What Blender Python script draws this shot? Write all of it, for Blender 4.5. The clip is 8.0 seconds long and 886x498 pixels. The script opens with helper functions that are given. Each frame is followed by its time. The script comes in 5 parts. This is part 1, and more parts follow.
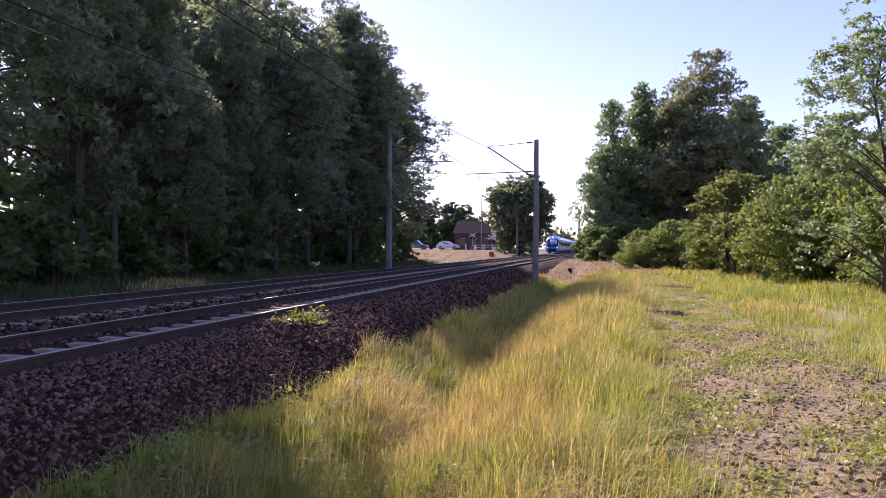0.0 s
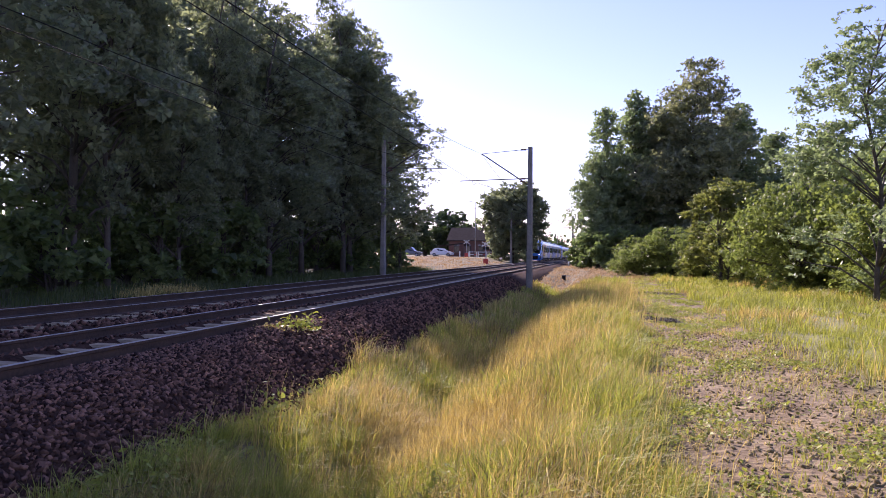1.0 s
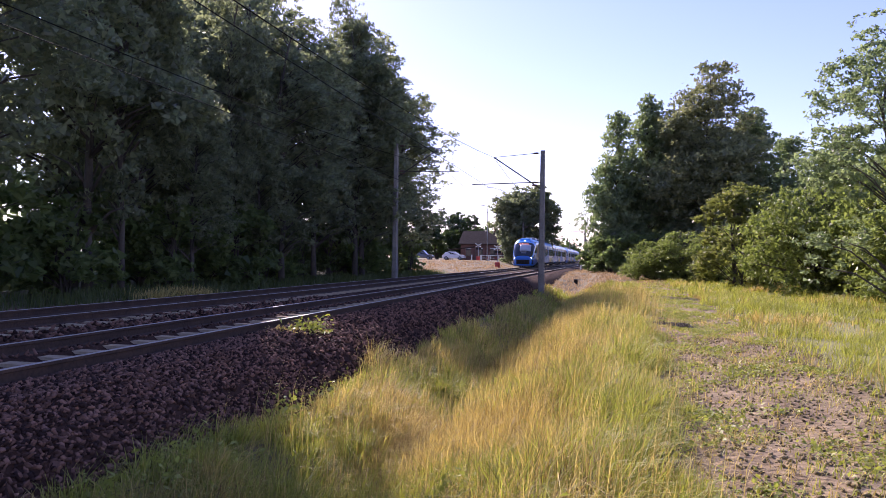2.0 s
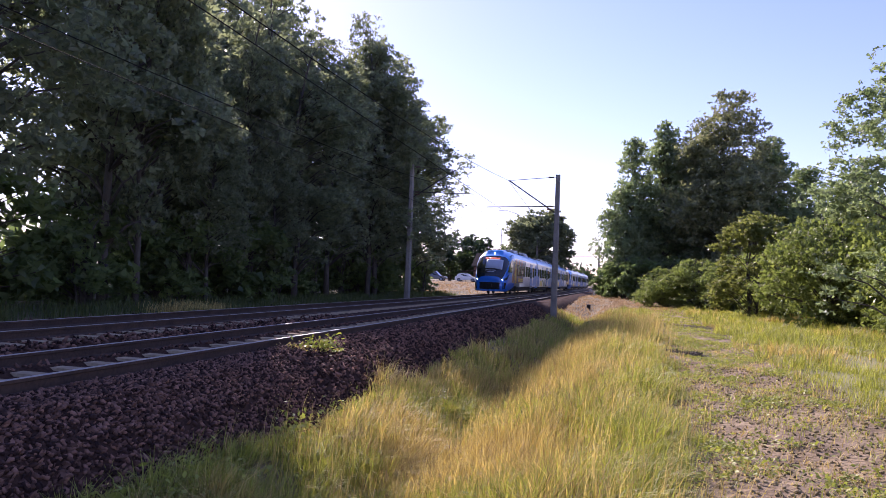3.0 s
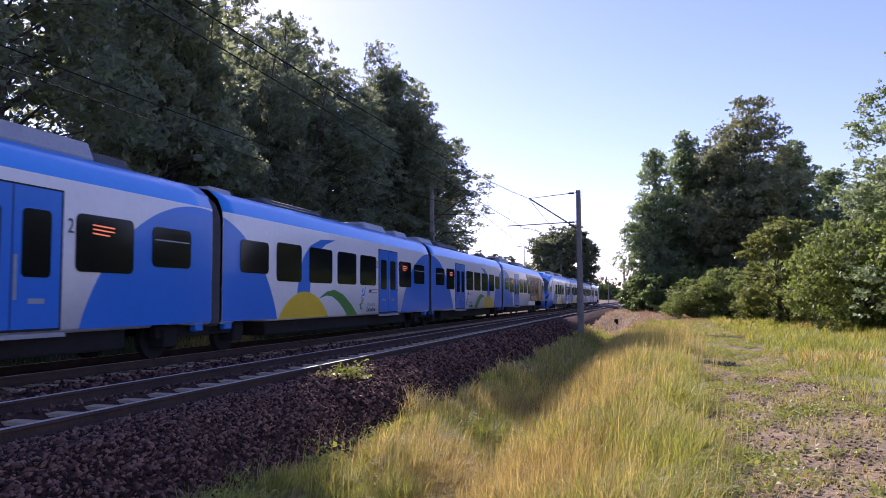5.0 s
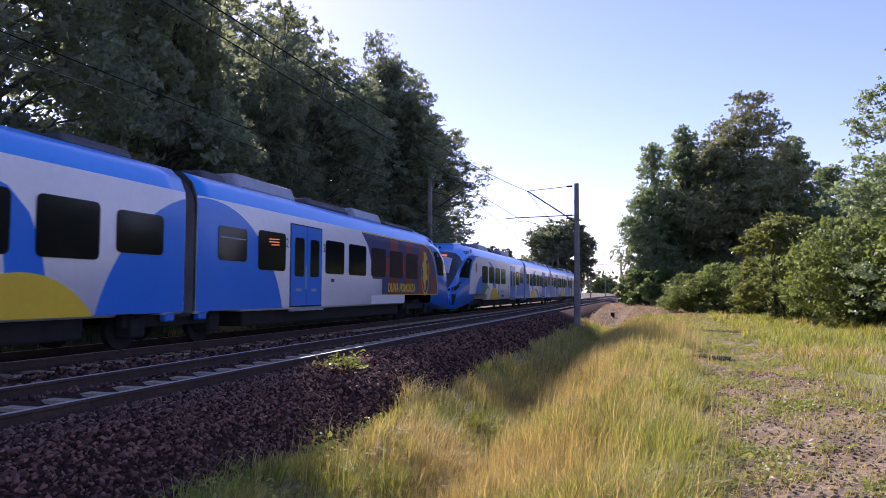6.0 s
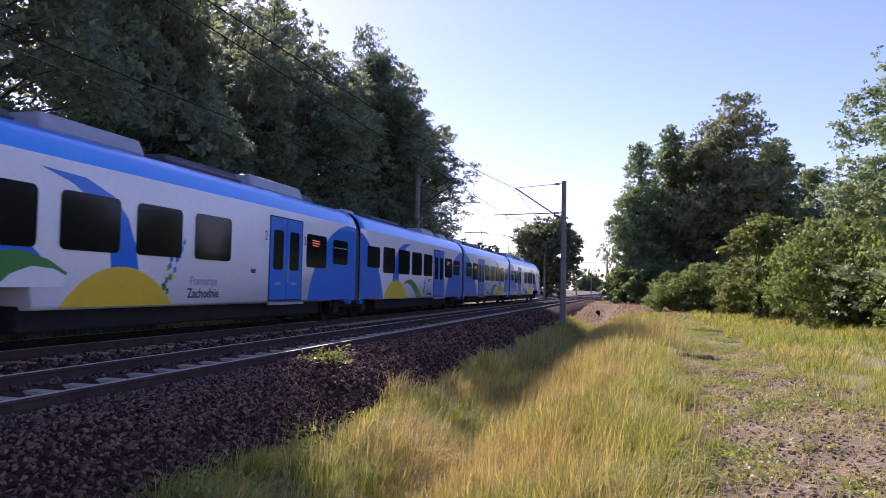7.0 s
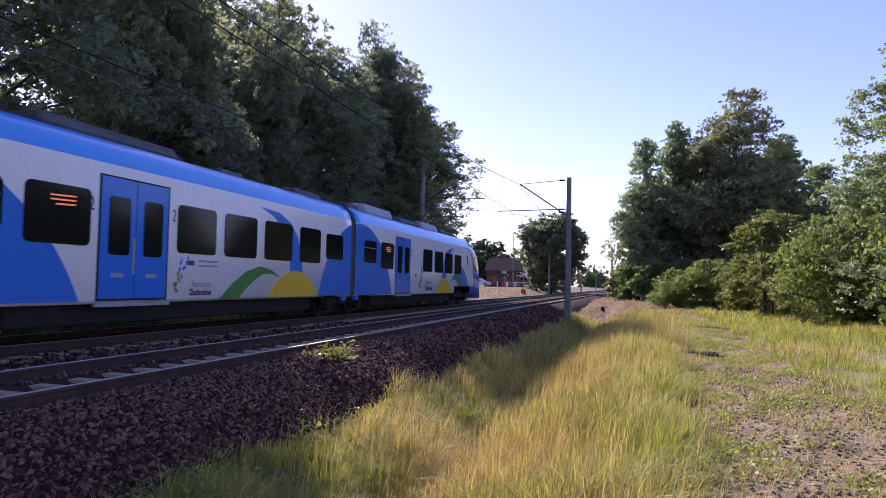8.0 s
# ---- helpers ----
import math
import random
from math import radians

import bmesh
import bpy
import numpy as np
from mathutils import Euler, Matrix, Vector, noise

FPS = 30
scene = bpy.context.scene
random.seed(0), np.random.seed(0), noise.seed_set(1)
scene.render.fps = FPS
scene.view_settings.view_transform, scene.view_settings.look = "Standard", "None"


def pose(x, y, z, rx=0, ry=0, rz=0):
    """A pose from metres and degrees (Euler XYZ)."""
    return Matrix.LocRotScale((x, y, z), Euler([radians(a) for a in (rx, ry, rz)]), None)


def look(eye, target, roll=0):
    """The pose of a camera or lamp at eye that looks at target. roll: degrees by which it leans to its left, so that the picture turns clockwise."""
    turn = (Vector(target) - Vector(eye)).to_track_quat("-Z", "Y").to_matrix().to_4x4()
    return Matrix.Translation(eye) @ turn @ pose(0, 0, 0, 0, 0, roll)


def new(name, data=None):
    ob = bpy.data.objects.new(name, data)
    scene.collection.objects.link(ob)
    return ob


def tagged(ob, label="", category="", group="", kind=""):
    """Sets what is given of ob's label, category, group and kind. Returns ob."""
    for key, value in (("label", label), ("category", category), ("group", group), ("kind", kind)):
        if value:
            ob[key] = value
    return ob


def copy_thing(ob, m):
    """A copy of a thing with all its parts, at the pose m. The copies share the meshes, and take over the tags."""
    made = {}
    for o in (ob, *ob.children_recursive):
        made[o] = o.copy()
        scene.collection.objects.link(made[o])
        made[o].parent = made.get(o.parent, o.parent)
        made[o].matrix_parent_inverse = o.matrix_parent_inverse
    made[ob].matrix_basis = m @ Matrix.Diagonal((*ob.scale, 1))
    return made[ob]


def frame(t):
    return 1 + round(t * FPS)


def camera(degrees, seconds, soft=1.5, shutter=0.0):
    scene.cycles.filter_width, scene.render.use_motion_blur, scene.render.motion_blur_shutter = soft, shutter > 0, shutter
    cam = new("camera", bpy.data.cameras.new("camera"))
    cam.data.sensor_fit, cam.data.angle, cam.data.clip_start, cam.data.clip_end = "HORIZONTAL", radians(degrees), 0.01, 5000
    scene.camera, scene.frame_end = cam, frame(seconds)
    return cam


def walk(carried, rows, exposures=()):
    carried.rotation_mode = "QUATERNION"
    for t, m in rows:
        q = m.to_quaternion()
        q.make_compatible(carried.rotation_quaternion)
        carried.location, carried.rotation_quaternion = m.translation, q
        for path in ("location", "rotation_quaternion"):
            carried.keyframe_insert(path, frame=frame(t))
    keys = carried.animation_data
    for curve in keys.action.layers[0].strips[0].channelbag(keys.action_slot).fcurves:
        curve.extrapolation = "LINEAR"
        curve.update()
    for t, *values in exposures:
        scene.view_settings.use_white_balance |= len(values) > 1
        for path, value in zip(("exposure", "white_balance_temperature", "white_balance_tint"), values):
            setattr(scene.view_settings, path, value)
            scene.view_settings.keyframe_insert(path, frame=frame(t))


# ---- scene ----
# World: x to the right across the tracks, y along the tracks, z up; z = 0 is the trodden path, the eye is 1.6 m above it.
cam = camera(62.4, 8.0, soft=0.6, shutter=0.05)
YAW0 = 0.615
PATH = [
    (0.0, 11.650, -0.113, -0.434), (0.5, 11.636, 0.648, -0.290), (1.0, 11.177, 0.422, -0.538), (1.5, 11.373, 0.278, -1.041),
    (1.7, 11.669, 0.454, -1.029), (2.8, 13.290, 1.495, -1.177), (3.0, 13.099, 2.327, -2.326), (3.5, 13.229, 2.175, -0.957),
    (4.0, 13.210, 2.975, -1.529), (4.2, 14.112, 4.079, -0.411), (5.5, 15.198, 3.701, 0.403), (6.0, 14.807, 3.340, -0.272),
    (6.5, 14.414, 3.692, -0.574), (7.0, 13.745, 3.021, -1.058), (7.5, 14.034, 2.797, -1.246), (8.0, 14.108, 2.709, -1.208)]
EYE = (0.0, 0.0, 1.6)
walk(cam, [(t, pose(*EYE, 90 + p, r, yw + YAW0)) for t, yw, p, r in PATH], exposures=[(0.0, 0.80, 5950, 37), (3.0, 0.72, 5850, 37), (5.5, 0.57, 5700, 36), (8.0, 0.57, 5700, 36)])

# Light: a high summer sun ahead and to the left, behind the wood, and a clear hazy sky.
SUN_AZ, SUN_EL = 36.0, 31.0      # degrees left of the track's direction, and above the horizon
world = bpy.data.worlds.new("world")
scene.world = world
world.use_nodes = True
wn = world.node_tree.nodes
sky = wn.new("ShaderNodeTexSky")
sky.sky_type, sky.sun_disc = "NISHITA", False
sky.sun_elevation, sky.sun_rotation = radians(SUN_EL), radians(-SUN_AZ)
sky.air_density, sky.dust_density, sky.ozone_density = 1.1, 0.25, 2.4
wn["Background"].inputs["Strength"].default_value = 0.113
haze = wn.new("ShaderNodeMix")          # the summer haze takes a little green out of the sky
haze.data_type, haze.blend_type = "RGBA", "MULTIPLY"
haze.inputs["Factor"].default_value, haze.inputs["B"].default_value = 1.0, (1.07, 0.95, 1.12, 1)
world.node_tree.links.new(sky.outputs["Color"], haze.inputs["A"])
world.node_tree.links.new(haze.outputs["Result"], wn["Background"].inputs["Color"])
sun = new("sun", bpy.data.lights.new("sun", "SUN"))
sun.data.energy, sun.data.angle, sun.data.color = 5.0, radians(0.55), (1.0, 0.89, 0.72)
se, sa = radians(SUN_EL), radians(SUN_AZ)
SUN_DIR = Vector((-math.sin(sa) * math.cos(se), math.cos(sa) * math.cos(se), math.sin(se)))
sun.matrix_world = look((0, 0, 60), Vector((0, 0, 60)) - SUN_DIR)


# ---- materials ----
def material(name, colour, rough=0.7, second=None, scale=4.0, detail=6.0, bump=0.0, bump_scale=None, metal=0.0, coat=0.0, coords="Object",
             island=0.0, spec=0.5, ramp=(0.35, 0.65), emit=None, power=0.0):
    """A principled surface whose colour wanders between two tones at two scales, with fine relief."""
    m = bpy.data.materials.new(name)
    m.use_nodes = True
    nt = m.node_tree
    n, l = nt.nodes, nt.links
    b = n["Principled BSDF"]
    b.inputs["Roughness"].default_value, b.inputs["Metallic"].default_value = rough, metal
    b.inputs["Specular IOR Level"].default_value, b.inputs["Coat Weight"].default_value = spec, coat
    b.inputs["Coat Roughness"].default_value = 0.08
    tc = n.new("ShaderNodeTexCoord")
    out = tc.outputs[coords]
    b.inputs["Base Color"].default_value = (*colour, 1)
    if second:
        t1, t2 = n.new("ShaderNodeTexNoise"), n.new("ShaderNodeTexNoise")
        t1.inputs["Scale"].default_value, t1.inputs["Detail"].default_value = scale, detail
        t2.inputs["Scale"].default_value, t2.inputs["Detail"].default_value = scale * 9.0, 4.0
        l.new(out, t1.inputs["Vector"]), l.new(out, t2.inputs["Vector"])
        add = n.new("ShaderNodeMath")
        add.operation = "ADD"
        half = n.new("ShaderNodeMath")
        half.operation, half.inputs[1].default_value = "MULTIPLY", 0.5
        l.new(t1.outputs["Fac"], add.inputs[0]), l.new(t2.outputs["Fac"], add.inputs[1])
        l.new(add.outputs[0], half.inputs[0])
        r = n.new("ShaderNodeMapRange")
        r.inputs["From Min"].default_value, r.inputs["From Max"].default_value = ramp
        fac = half.outputs[0]
        if island:
            g = n.new("ShaderNodeNewGeometry")
            mix = n.new("ShaderNodeMix")
            mix.inputs["Factor"].default_value = island
            l.new(fac, mix.inputs["A"]), l.new(g.outputs["Random Per Island"], mix.inputs["B"])
            fac = mix.outputs["Result"]
        l.new(fac, r.inputs["Value"])
        mc = n.new("ShaderNodeMix")
        mc.data_type = "RGBA"
        mc.inputs["A"].default_value, mc.inputs["B"].default_value = (*colour, 1), (*second, 1)
        l.new(r.outputs["Result"], mc.inputs["Factor"])
        l.new(mc.outputs["Result"], b.inputs["Base Color"])
    if bump:
        t3, bp = n.new("ShaderNodeTexNoise"), n.new("ShaderNodeBump")
        t3.inputs["Scale"].default_value, t3.inputs["Detail"].default_value = bump_scale or scale * 6, 5.0
        bp.inputs["Strength"].default_value, bp.inputs["Distance"].default_value = bump, 0.02
        l.new(out, t3.inputs["Vector"]), l.new(t3.outputs["Fac"], bp.inputs["Height"]), l.new(bp.outputs["Normal"], b.inputs["Normal"])
    if emit:
        b.inputs["Emission Color"].default_value, b.inputs["Emission Strength"].default_value = (*emit, 1), power
    return m


def leafy(name, dark, light, thin=0.4, rough=0.42, scale=0.35, glow=(1.4, 1.45, 0.75)):
    """Foliage: each leaf its own tone between two, partly letting light through."""
    m = material(name, dark, rough, light, scale=scale, island=0.55, coords="Object", ramp=(0.2, 0.85), spec=0.45)
    nt = m.node_tree
    n, l = nt.nodes, nt.links
    b, o = n["Principled BSDF"], n["Material Output"]
    tr, mix = n.new("ShaderNodeBsdfTranslucent"), n.new("ShaderNodeMixShader")
    src = b.inputs["Base Color"].links[0].from_socket
    gain = n.new("ShaderNodeMix")
    gain.data_type, gain.blend_type = "RGBA", "MULTIPLY"
    gain.inputs["Factor"].default_value = 1.0
    gain.inputs["B"].default_value = (*glow, 1)
    l.new(src, gain.inputs["A"]), l.new(gain.outputs["Result"], tr.inputs["Color"])
    mix.inputs["Fac"].default_value = thin
    l.new(b.outputs["BSDF"], mix.inputs[1]), l.new(tr.outputs["BSDF"], mix.inputs[2]), l.new(mix.outputs["Shader"], o.inputs["Surface"])
    return m


M_ALDER = leafy("alder_leaf", (0.12, 0.14, 0.105), (0.24, 0.265, 0.17), 0.58, glow=(1.75, 1.8, 1.2))
M_OAK = leafy("oak_leaf", (0.14, 0.18, 0.11), (0.28, 0.33, 0.19), 0.5, glow=(1.6, 1.7, 1.05))
M_CHESTNUT = leafy("chestnut_leaf", (0.13, 0.155, 0.10), (0.27, 0.275, 0.16), 0.5, glow=(1.6, 1.6, 1.05))
M_WILLOW = leafy("willow_leaf", (0.125, 0.16, 0.055), (0.25, 0.295, 0.10), 0.52, glow=(1.5, 1.55, 0.85))
M_LIGHTBUSH = leafy("light_bush_leaf", (0.13, 0.16, 0.05), (0.26, 0.275, 0.095), 0.5, glow=(1.5, 1.5, 0.85))
M_FAR = leafy("far_leaf", (0.05, 0.08, 0.035), (0.09, 0.13, 0.05), 0.3)
M_UNDER = leafy("undergrowth_leaf", (0.09, 0.125, 0.06), (0.20, 0.25, 0.11), 0.58, glow=(1.6, 1.7, 1.0))
M_BARK = material("bark", (0.055, 0.045, 0.037), 0.9, (0.11, 0.095, 0.08), 3.0, bump=0.6)
M_DRY = leafy("dry_grass", (0.28, 0.22, 0.07), (0.76, 0.65, 0.27), 0.4, 0.6, 0.8, (1.35, 1.2, 0.7))
M_PARCHED = leafy("parched_grass", (0.28, 0.19, 0.10), (0.60, 0.44, 0.25), 0.35, 0.7, 0.8, (1.2, 1.1, 0.85))
M_DEADGRASS = leafy("dead_grass", (0.13, 0.09, 0.04), (0.34, 0.25, 0.12), 0.3, 0.7, 0.8, (1.2, 1.1, 0.8))
M_GREENGRASS = leafy("green_grass", (0.17, 0.195, 0.036), (0.50, 0.525, 0.115), 0.4, 0.55, 0.9, (1.4, 1.35, 0.7))
# darker version of the green grass: the wood's shade is in the colour
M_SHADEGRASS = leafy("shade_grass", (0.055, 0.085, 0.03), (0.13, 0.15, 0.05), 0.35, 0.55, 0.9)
M_WEED = leafy("weed_leaf", (0.22, 0.25, 0.05), (0.44, 0.46, 0.10), 0.35, 0.5, 1.5)
M_SOIL = material("soil", (0.11, 0.085, 0.042), 0.95, (0.24, 0.195, 0.095), 0.5, bump=0.5, bump_scale=14)
M_PATH = material("path_dirt", (0.115, 0.082, 0.034), 0.95, (0.34, 0.27, 0.12), 0.9, detail=9, bump=0.9, bump_scale=9, ramp=(0.38, 0.62))
M_BALLAST = material("ballast_bed", (0.032, 0.017, 0.012), 0.95, (0.085, 0.045, 0.03), 3.0, bump=1.0, bump_scale=18, spec=0.08)
M_STONE = material("ballast_stone", (0.030, 0.014, 0.010), 0.95, (0.37, 0.195, 0.13), 2.0, island=0.85, bump=0.3, bump_scale=40, ramp=(0.28, 1.12), spec=0.25)
M_RAILSIDE = material("rail_rust", (0.045, 0.028, 0.02), 0.85, (0.10, 0.058, 0.038), 3.0, metal=0.2, bump=0.15)
M_RAILTOP = material("rail_head", (0.52, 0.49, 0.46), 0.6, (0.40, 0.37, 0.34), 4.0, metal=0.3)
M_SLEEPER = material("sleeper_concrete", (0.34, 0.265, 0.175), 1.0, (0.50, 0.405, 0.275), 2.5, bump=0.3, spec=0.0)
M_CONCRETE = material("pole_concrete", (0.17, 0.155, 0.135), 0.9, (0.30, 0.28, 0.25), 2.0, bump=0.3)
M_STEEL = material("dull_steel", (0.09, 0.09, 0.09), 0.55, (0.16, 0.15, 0.14), 5.0, metal=0.6)
M_WIRE = material("wire", (0.014, 0.012, 0.011), 0.9, spec=0.1)
M_CERAMIC = material("insulator", (0.12, 0.06, 0.04), 0.3)
M_ASPHALT = material("asphalt", (0.075, 0.073, 0.07), 0.9, (0.13, 0.125, 0.12), 1.5, bump=0.3)
M_WHITE = material("white_paint", (0.78, 0.78, 0.76), 0.5, (0.66, 0.66, 0.63), 3.0)
M_RED = material("red_paint", (0.45, 0.05, 0.04), 0.5, (0.55, 0.08, 0.06), 3.0)
M_BRICK = material("red_brick_wall", (0.12, 0.06, 0.045), 0.9, (0.19, 0.10, 0.075), 2.0, bump=0.3)
M_ROOF = material("roof_tiles", (0.030, 0.024, 0.022), 0.95, (0.055, 0.042, 0.038), 2.0, bump=0.4, spec=0.1)
M_GLASS_FAR = material("far_window_glass", (0.03, 0.035, 0.04), 0.1)
# train
M_TWHITE = material("train_white", (0.80, 0.80, 0.81), 0.28, (0.73, 0.73, 0.74), 0.8, coat=0.4)
M_TBLUE = material("train_blue", (0.010, 0.17, 0.66), 0.28, (0.010, 0.15, 0.60), 0.8, coat=0.4)
M_TSKY = material("train_roof_blue", (0.035, 0.31, 0.84), 0.3, (0.03, 0.28, 0.76), 0.8, coat=0.3)
M_TGREEN = material("train_green", (0.05, 0.23, 0.05), 0.3, (0.045, 0.20, 0.045), 1.0, coat=0.3)
M_TYELLOW = material("train_yellow", (0.75, 0.52, 0.03), 0.3, (0.68, 0.47, 0.03), 1.0, coat=0.3)
M_TNAVY = material("wrap_navy", (0.012, 0.018, 0.12), 0.35, (0.016, 0.024, 0.145), 1.0, coat=0.3)
M_TMAROON = material("wrap_maroon", (0.19, 0.014, 0.016), 0.35, (0.23, 0.018, 0.02), 1.0, coat=0.3)
M_TGLASS = material("train_glass", (0.006, 0.007, 0.009), 0.10, spec=0.28)
M_TSCREEN = material("windscreen_glass", (0.012, 0.015, 0.02), 0.06, spec=0.7, coat=0.6)
M_BLIND = material("sun_blind", (0.50, 0.54, 0.62), 0.35, (0.42, 0.46, 0.54), 1.5, coat=0.6)
M_WRAPGLASS = material("film_covered_glass", (0.014, 0.010, 0.024), 0.22, (0.032, 0.010, 0.016), 1.1, spec=0.3)
M_TDARK = material("underframe", (0.007, 0.007, 0.007), 0.9, (0.02, 0.018, 0.016), 3.0)
M_TGREY = material("roof_unit_grey", (0.36, 0.37, 0.40), 0.5, (0.27, 0.28, 0.30), 2.0)
M_TROOF = material("roof_dark", (0.05, 0.05, 0.055), 0.7, (0.09, 0.09, 0.09), 2.0)
M_RUBBER = material("gangway_rubber", (0.045, 0.047, 0.055), 0.75, (0.08, 0.082, 0.09), 2.0)
M_PRINT = material("dark_print", (0.04, 0.05, 0.07), 0.5)
M_PRINTGREY = material("grey_print", (0.30, 0.32, 0.36), 0.5)
M_LED = material("amber_led", (0.05, 0.01, 0.0), 0.4, emit=(1.0, 0.24, 0.10), power=0.5)
M_LAMP = material("headlamp", (0.9, 0.9, 0.9), 0.2, emit=(1.0, 0.97, 0.9), power=6.0)
M_CARWHITE = material("car_white", (0.75, 0.75, 0.75), 0.25, coat=0.5)
M_CARSILVER = material("car_silver", (0.10, 0.10, 0.105), 0.3, metal=0.4, coat=0.5)
M_CARGLASS = material("car_glass", (0.015, 0.017, 0.02), 0.06)
M_TYRE = material("tyre", (0.02, 0.02, 0.02), 0.85)


# ---- mesh helpers ----
def part(name, bm, mat, parent=None, label=""):
    """Links a bmesh as one mesh object under a thing or a part."""
    me = bpy.data.meshes.new(name)
    bm.to_mesh(me)
    bm.free()
    return mesh_part(name, me, mat, parent, label)


def mesh_part(name, me, mat, parent=None, label=""):
    if not me.materials:
        me.materials.append(mat)
    ob = new(name, me)
    ob.parent = parent
    return tagged(ob, label)


def empty(name, label, category, group="", m=None, kind=""):
    ob = tagged(new(name), label, category, group, kind)
    if m is not None:
        ob.matrix_world = m
    return ob


def box(bm, x0, x1, y0, y1, z0, z1, bevel=0.0):
    g = bmesh.ops.create_cube(bm, size=1.0)
    for v in g["verts"]:
        v.co = ((x0 + x1) / 2 + v.co.x * (x1 - x0), (y0 + y1) / 2 + v.co.y * (y1 - y0), (z0 + z1) / 2 + v.co.z * (z1 - z0))
    if bevel:
        ed = list({e for v in g["verts"] for e in v.link_edges})
        bmesh.ops.bevel(bm, geom=ed, offset=bevel, segments=2, affect="EDGES", profile=0.5)
    return bm


def boxed(x0, x1, y0, y1, z0, z1, bevel=0.0):
    return box(bmesh.new(), x0, x1, y0, y1, z0, z1, bevel)


def tube(bm, pts, radii, n=8):
    """A tapered tube along points."""
    pts = [Vector(p) for p in pts]
    rings = []
    for i, p in enumerate(pts):
        d = (pts[min(i + 1, len(pts) - 1)] - pts[max(i - 1, 0)]).normalized()
        side = d.cross(Vector((0.3, 0.9, 0.2) if abs(d.z) > 0.8 else (0, 0, 1))).normalized()
        up = d.cross(side)
        r = radii[i] if isinstance(radii, (list, tuple)) else radii
        rings.append([bm.verts.new(p + (side * math.cos(2 * math.pi * k / n) + up * math.sin(2 * math.pi * k / n)) * r) for k in range(n)])
    for a, b in zip(rings, rings[1:]):
        for k in range(n):
            f = bm.faces.new((a[k], a[(k + 1) % n], b[(k + 1) % n], b[k]))
            f.smooth = True
    bm.faces.new(rings[0][::-1])
    bm.faces.new(rings[-1])
    return bm


def array_mesh(name, verts, tris_or_quads, mat, smooth=False):
    """A mesh from numpy arrays of vertices and faces of equal size."""
    me = bpy.data.meshes.new(name)
    k = tris_or_quads.shape[1]
    nf = len(tris_or_quads)
    me.vertices.add(len(verts))
    me.vertices.foreach_set("co", np.ascontiguousarray(verts, np.float32).ravel())
    me.loops.add(nf * k)
    me.loops.foreach_set("vertex_index", np.ascontiguousarray(tris_or_quads, np.int32).ravel())
    me.polygons.add(nf)
    me.polygons.foreach_set("loop_start", np.arange(0, nf * k, k, dtype=np.int32))
    me.update(calc_edges=True)
    if smooth:
        me.polygons.foreach_set("use_smooth", np.ones(nf, bool))
    me.materials.append(mat)
    return me


def leaves(name, centres, size, mat, rng, flat=0.5, small=False):
    """Folded leaves of two triangles each at the given centres; small: of one pointed triangle."""
    n = len(centres)
    nrm = rng.normal(size=(n, 3))
    nrm[:, 2] = np.abs(nrm[:, 2]) * (1 + flat) + 0.15
    nrm /= np.linalg.norm(nrm, axis=1)[:, None]
    t = rng.normal(size=(n, 3))
    t -= (t * nrm).sum(1)[:, None] * nrm
    t /= np.linalg.norm(t, axis=1)[:, None]
    s = np.cross(nrm, t)
    r = (size * rng.uniform(0.6, 1.35, n))[:, None]
    if small:
        v = np.stack([centres - t * r * 0.55 + s * r * 0.42, centres + t * r * 0.6, centres - t * r * 0.55 - s * r * 0.42], 1)
        return array_mesh(name, v.reshape(-1, 3), np.arange(3 * n).reshape(-1, 3), mat)
    v = np.empty((n, 4, 3))
    v[:, 0] = centres - t * r * 0.6
    v[:, 1] = centres + s * r * 0.36 + nrm * r * 0.1
    v[:, 2] = centres + t * r * 0.6
    v[:, 3] = centres - s * r * 0.36 + nrm * r * 0.1
    b = np.arange(n)[:, None] * 4
    tri = np.concatenate([b + np.array([0, 1, 2]), b + np.array([0, 2, 3])], 1).reshape(-1, 3)
    return array_mesh(name, v.reshape(-1, 3), tri, mat)


# ---- ground ----
RAIL_Z = 0.47
NEAR_X, FAR_X = -6.4, -10.38     # centre lines of the two tracks


def smooth(a, b, v):
    t = np.clip((v - a) / (b - a), 0.0, 1.0)
    return t * t * (3 - 2 * t)


PROFILE_X = [-2000, -60, -18, -14.6, -13.2, -4.4, -3.5, -2.2, -1.3, -0.3, 0.7, 3.2, 5, 40, 2000]
PROFILE_Z = [0.3, 0.3, 0.25, 0.12, -0.05, -0.30, -0.42, -0.98, -0.42, -0.04, 0.0, 0.0, 0.05, 0.1, 0.1]


def path_left(y):
    return 0.50 + 0.031 * y


def path_right(y):
    return 2.86 + 0.022 * y


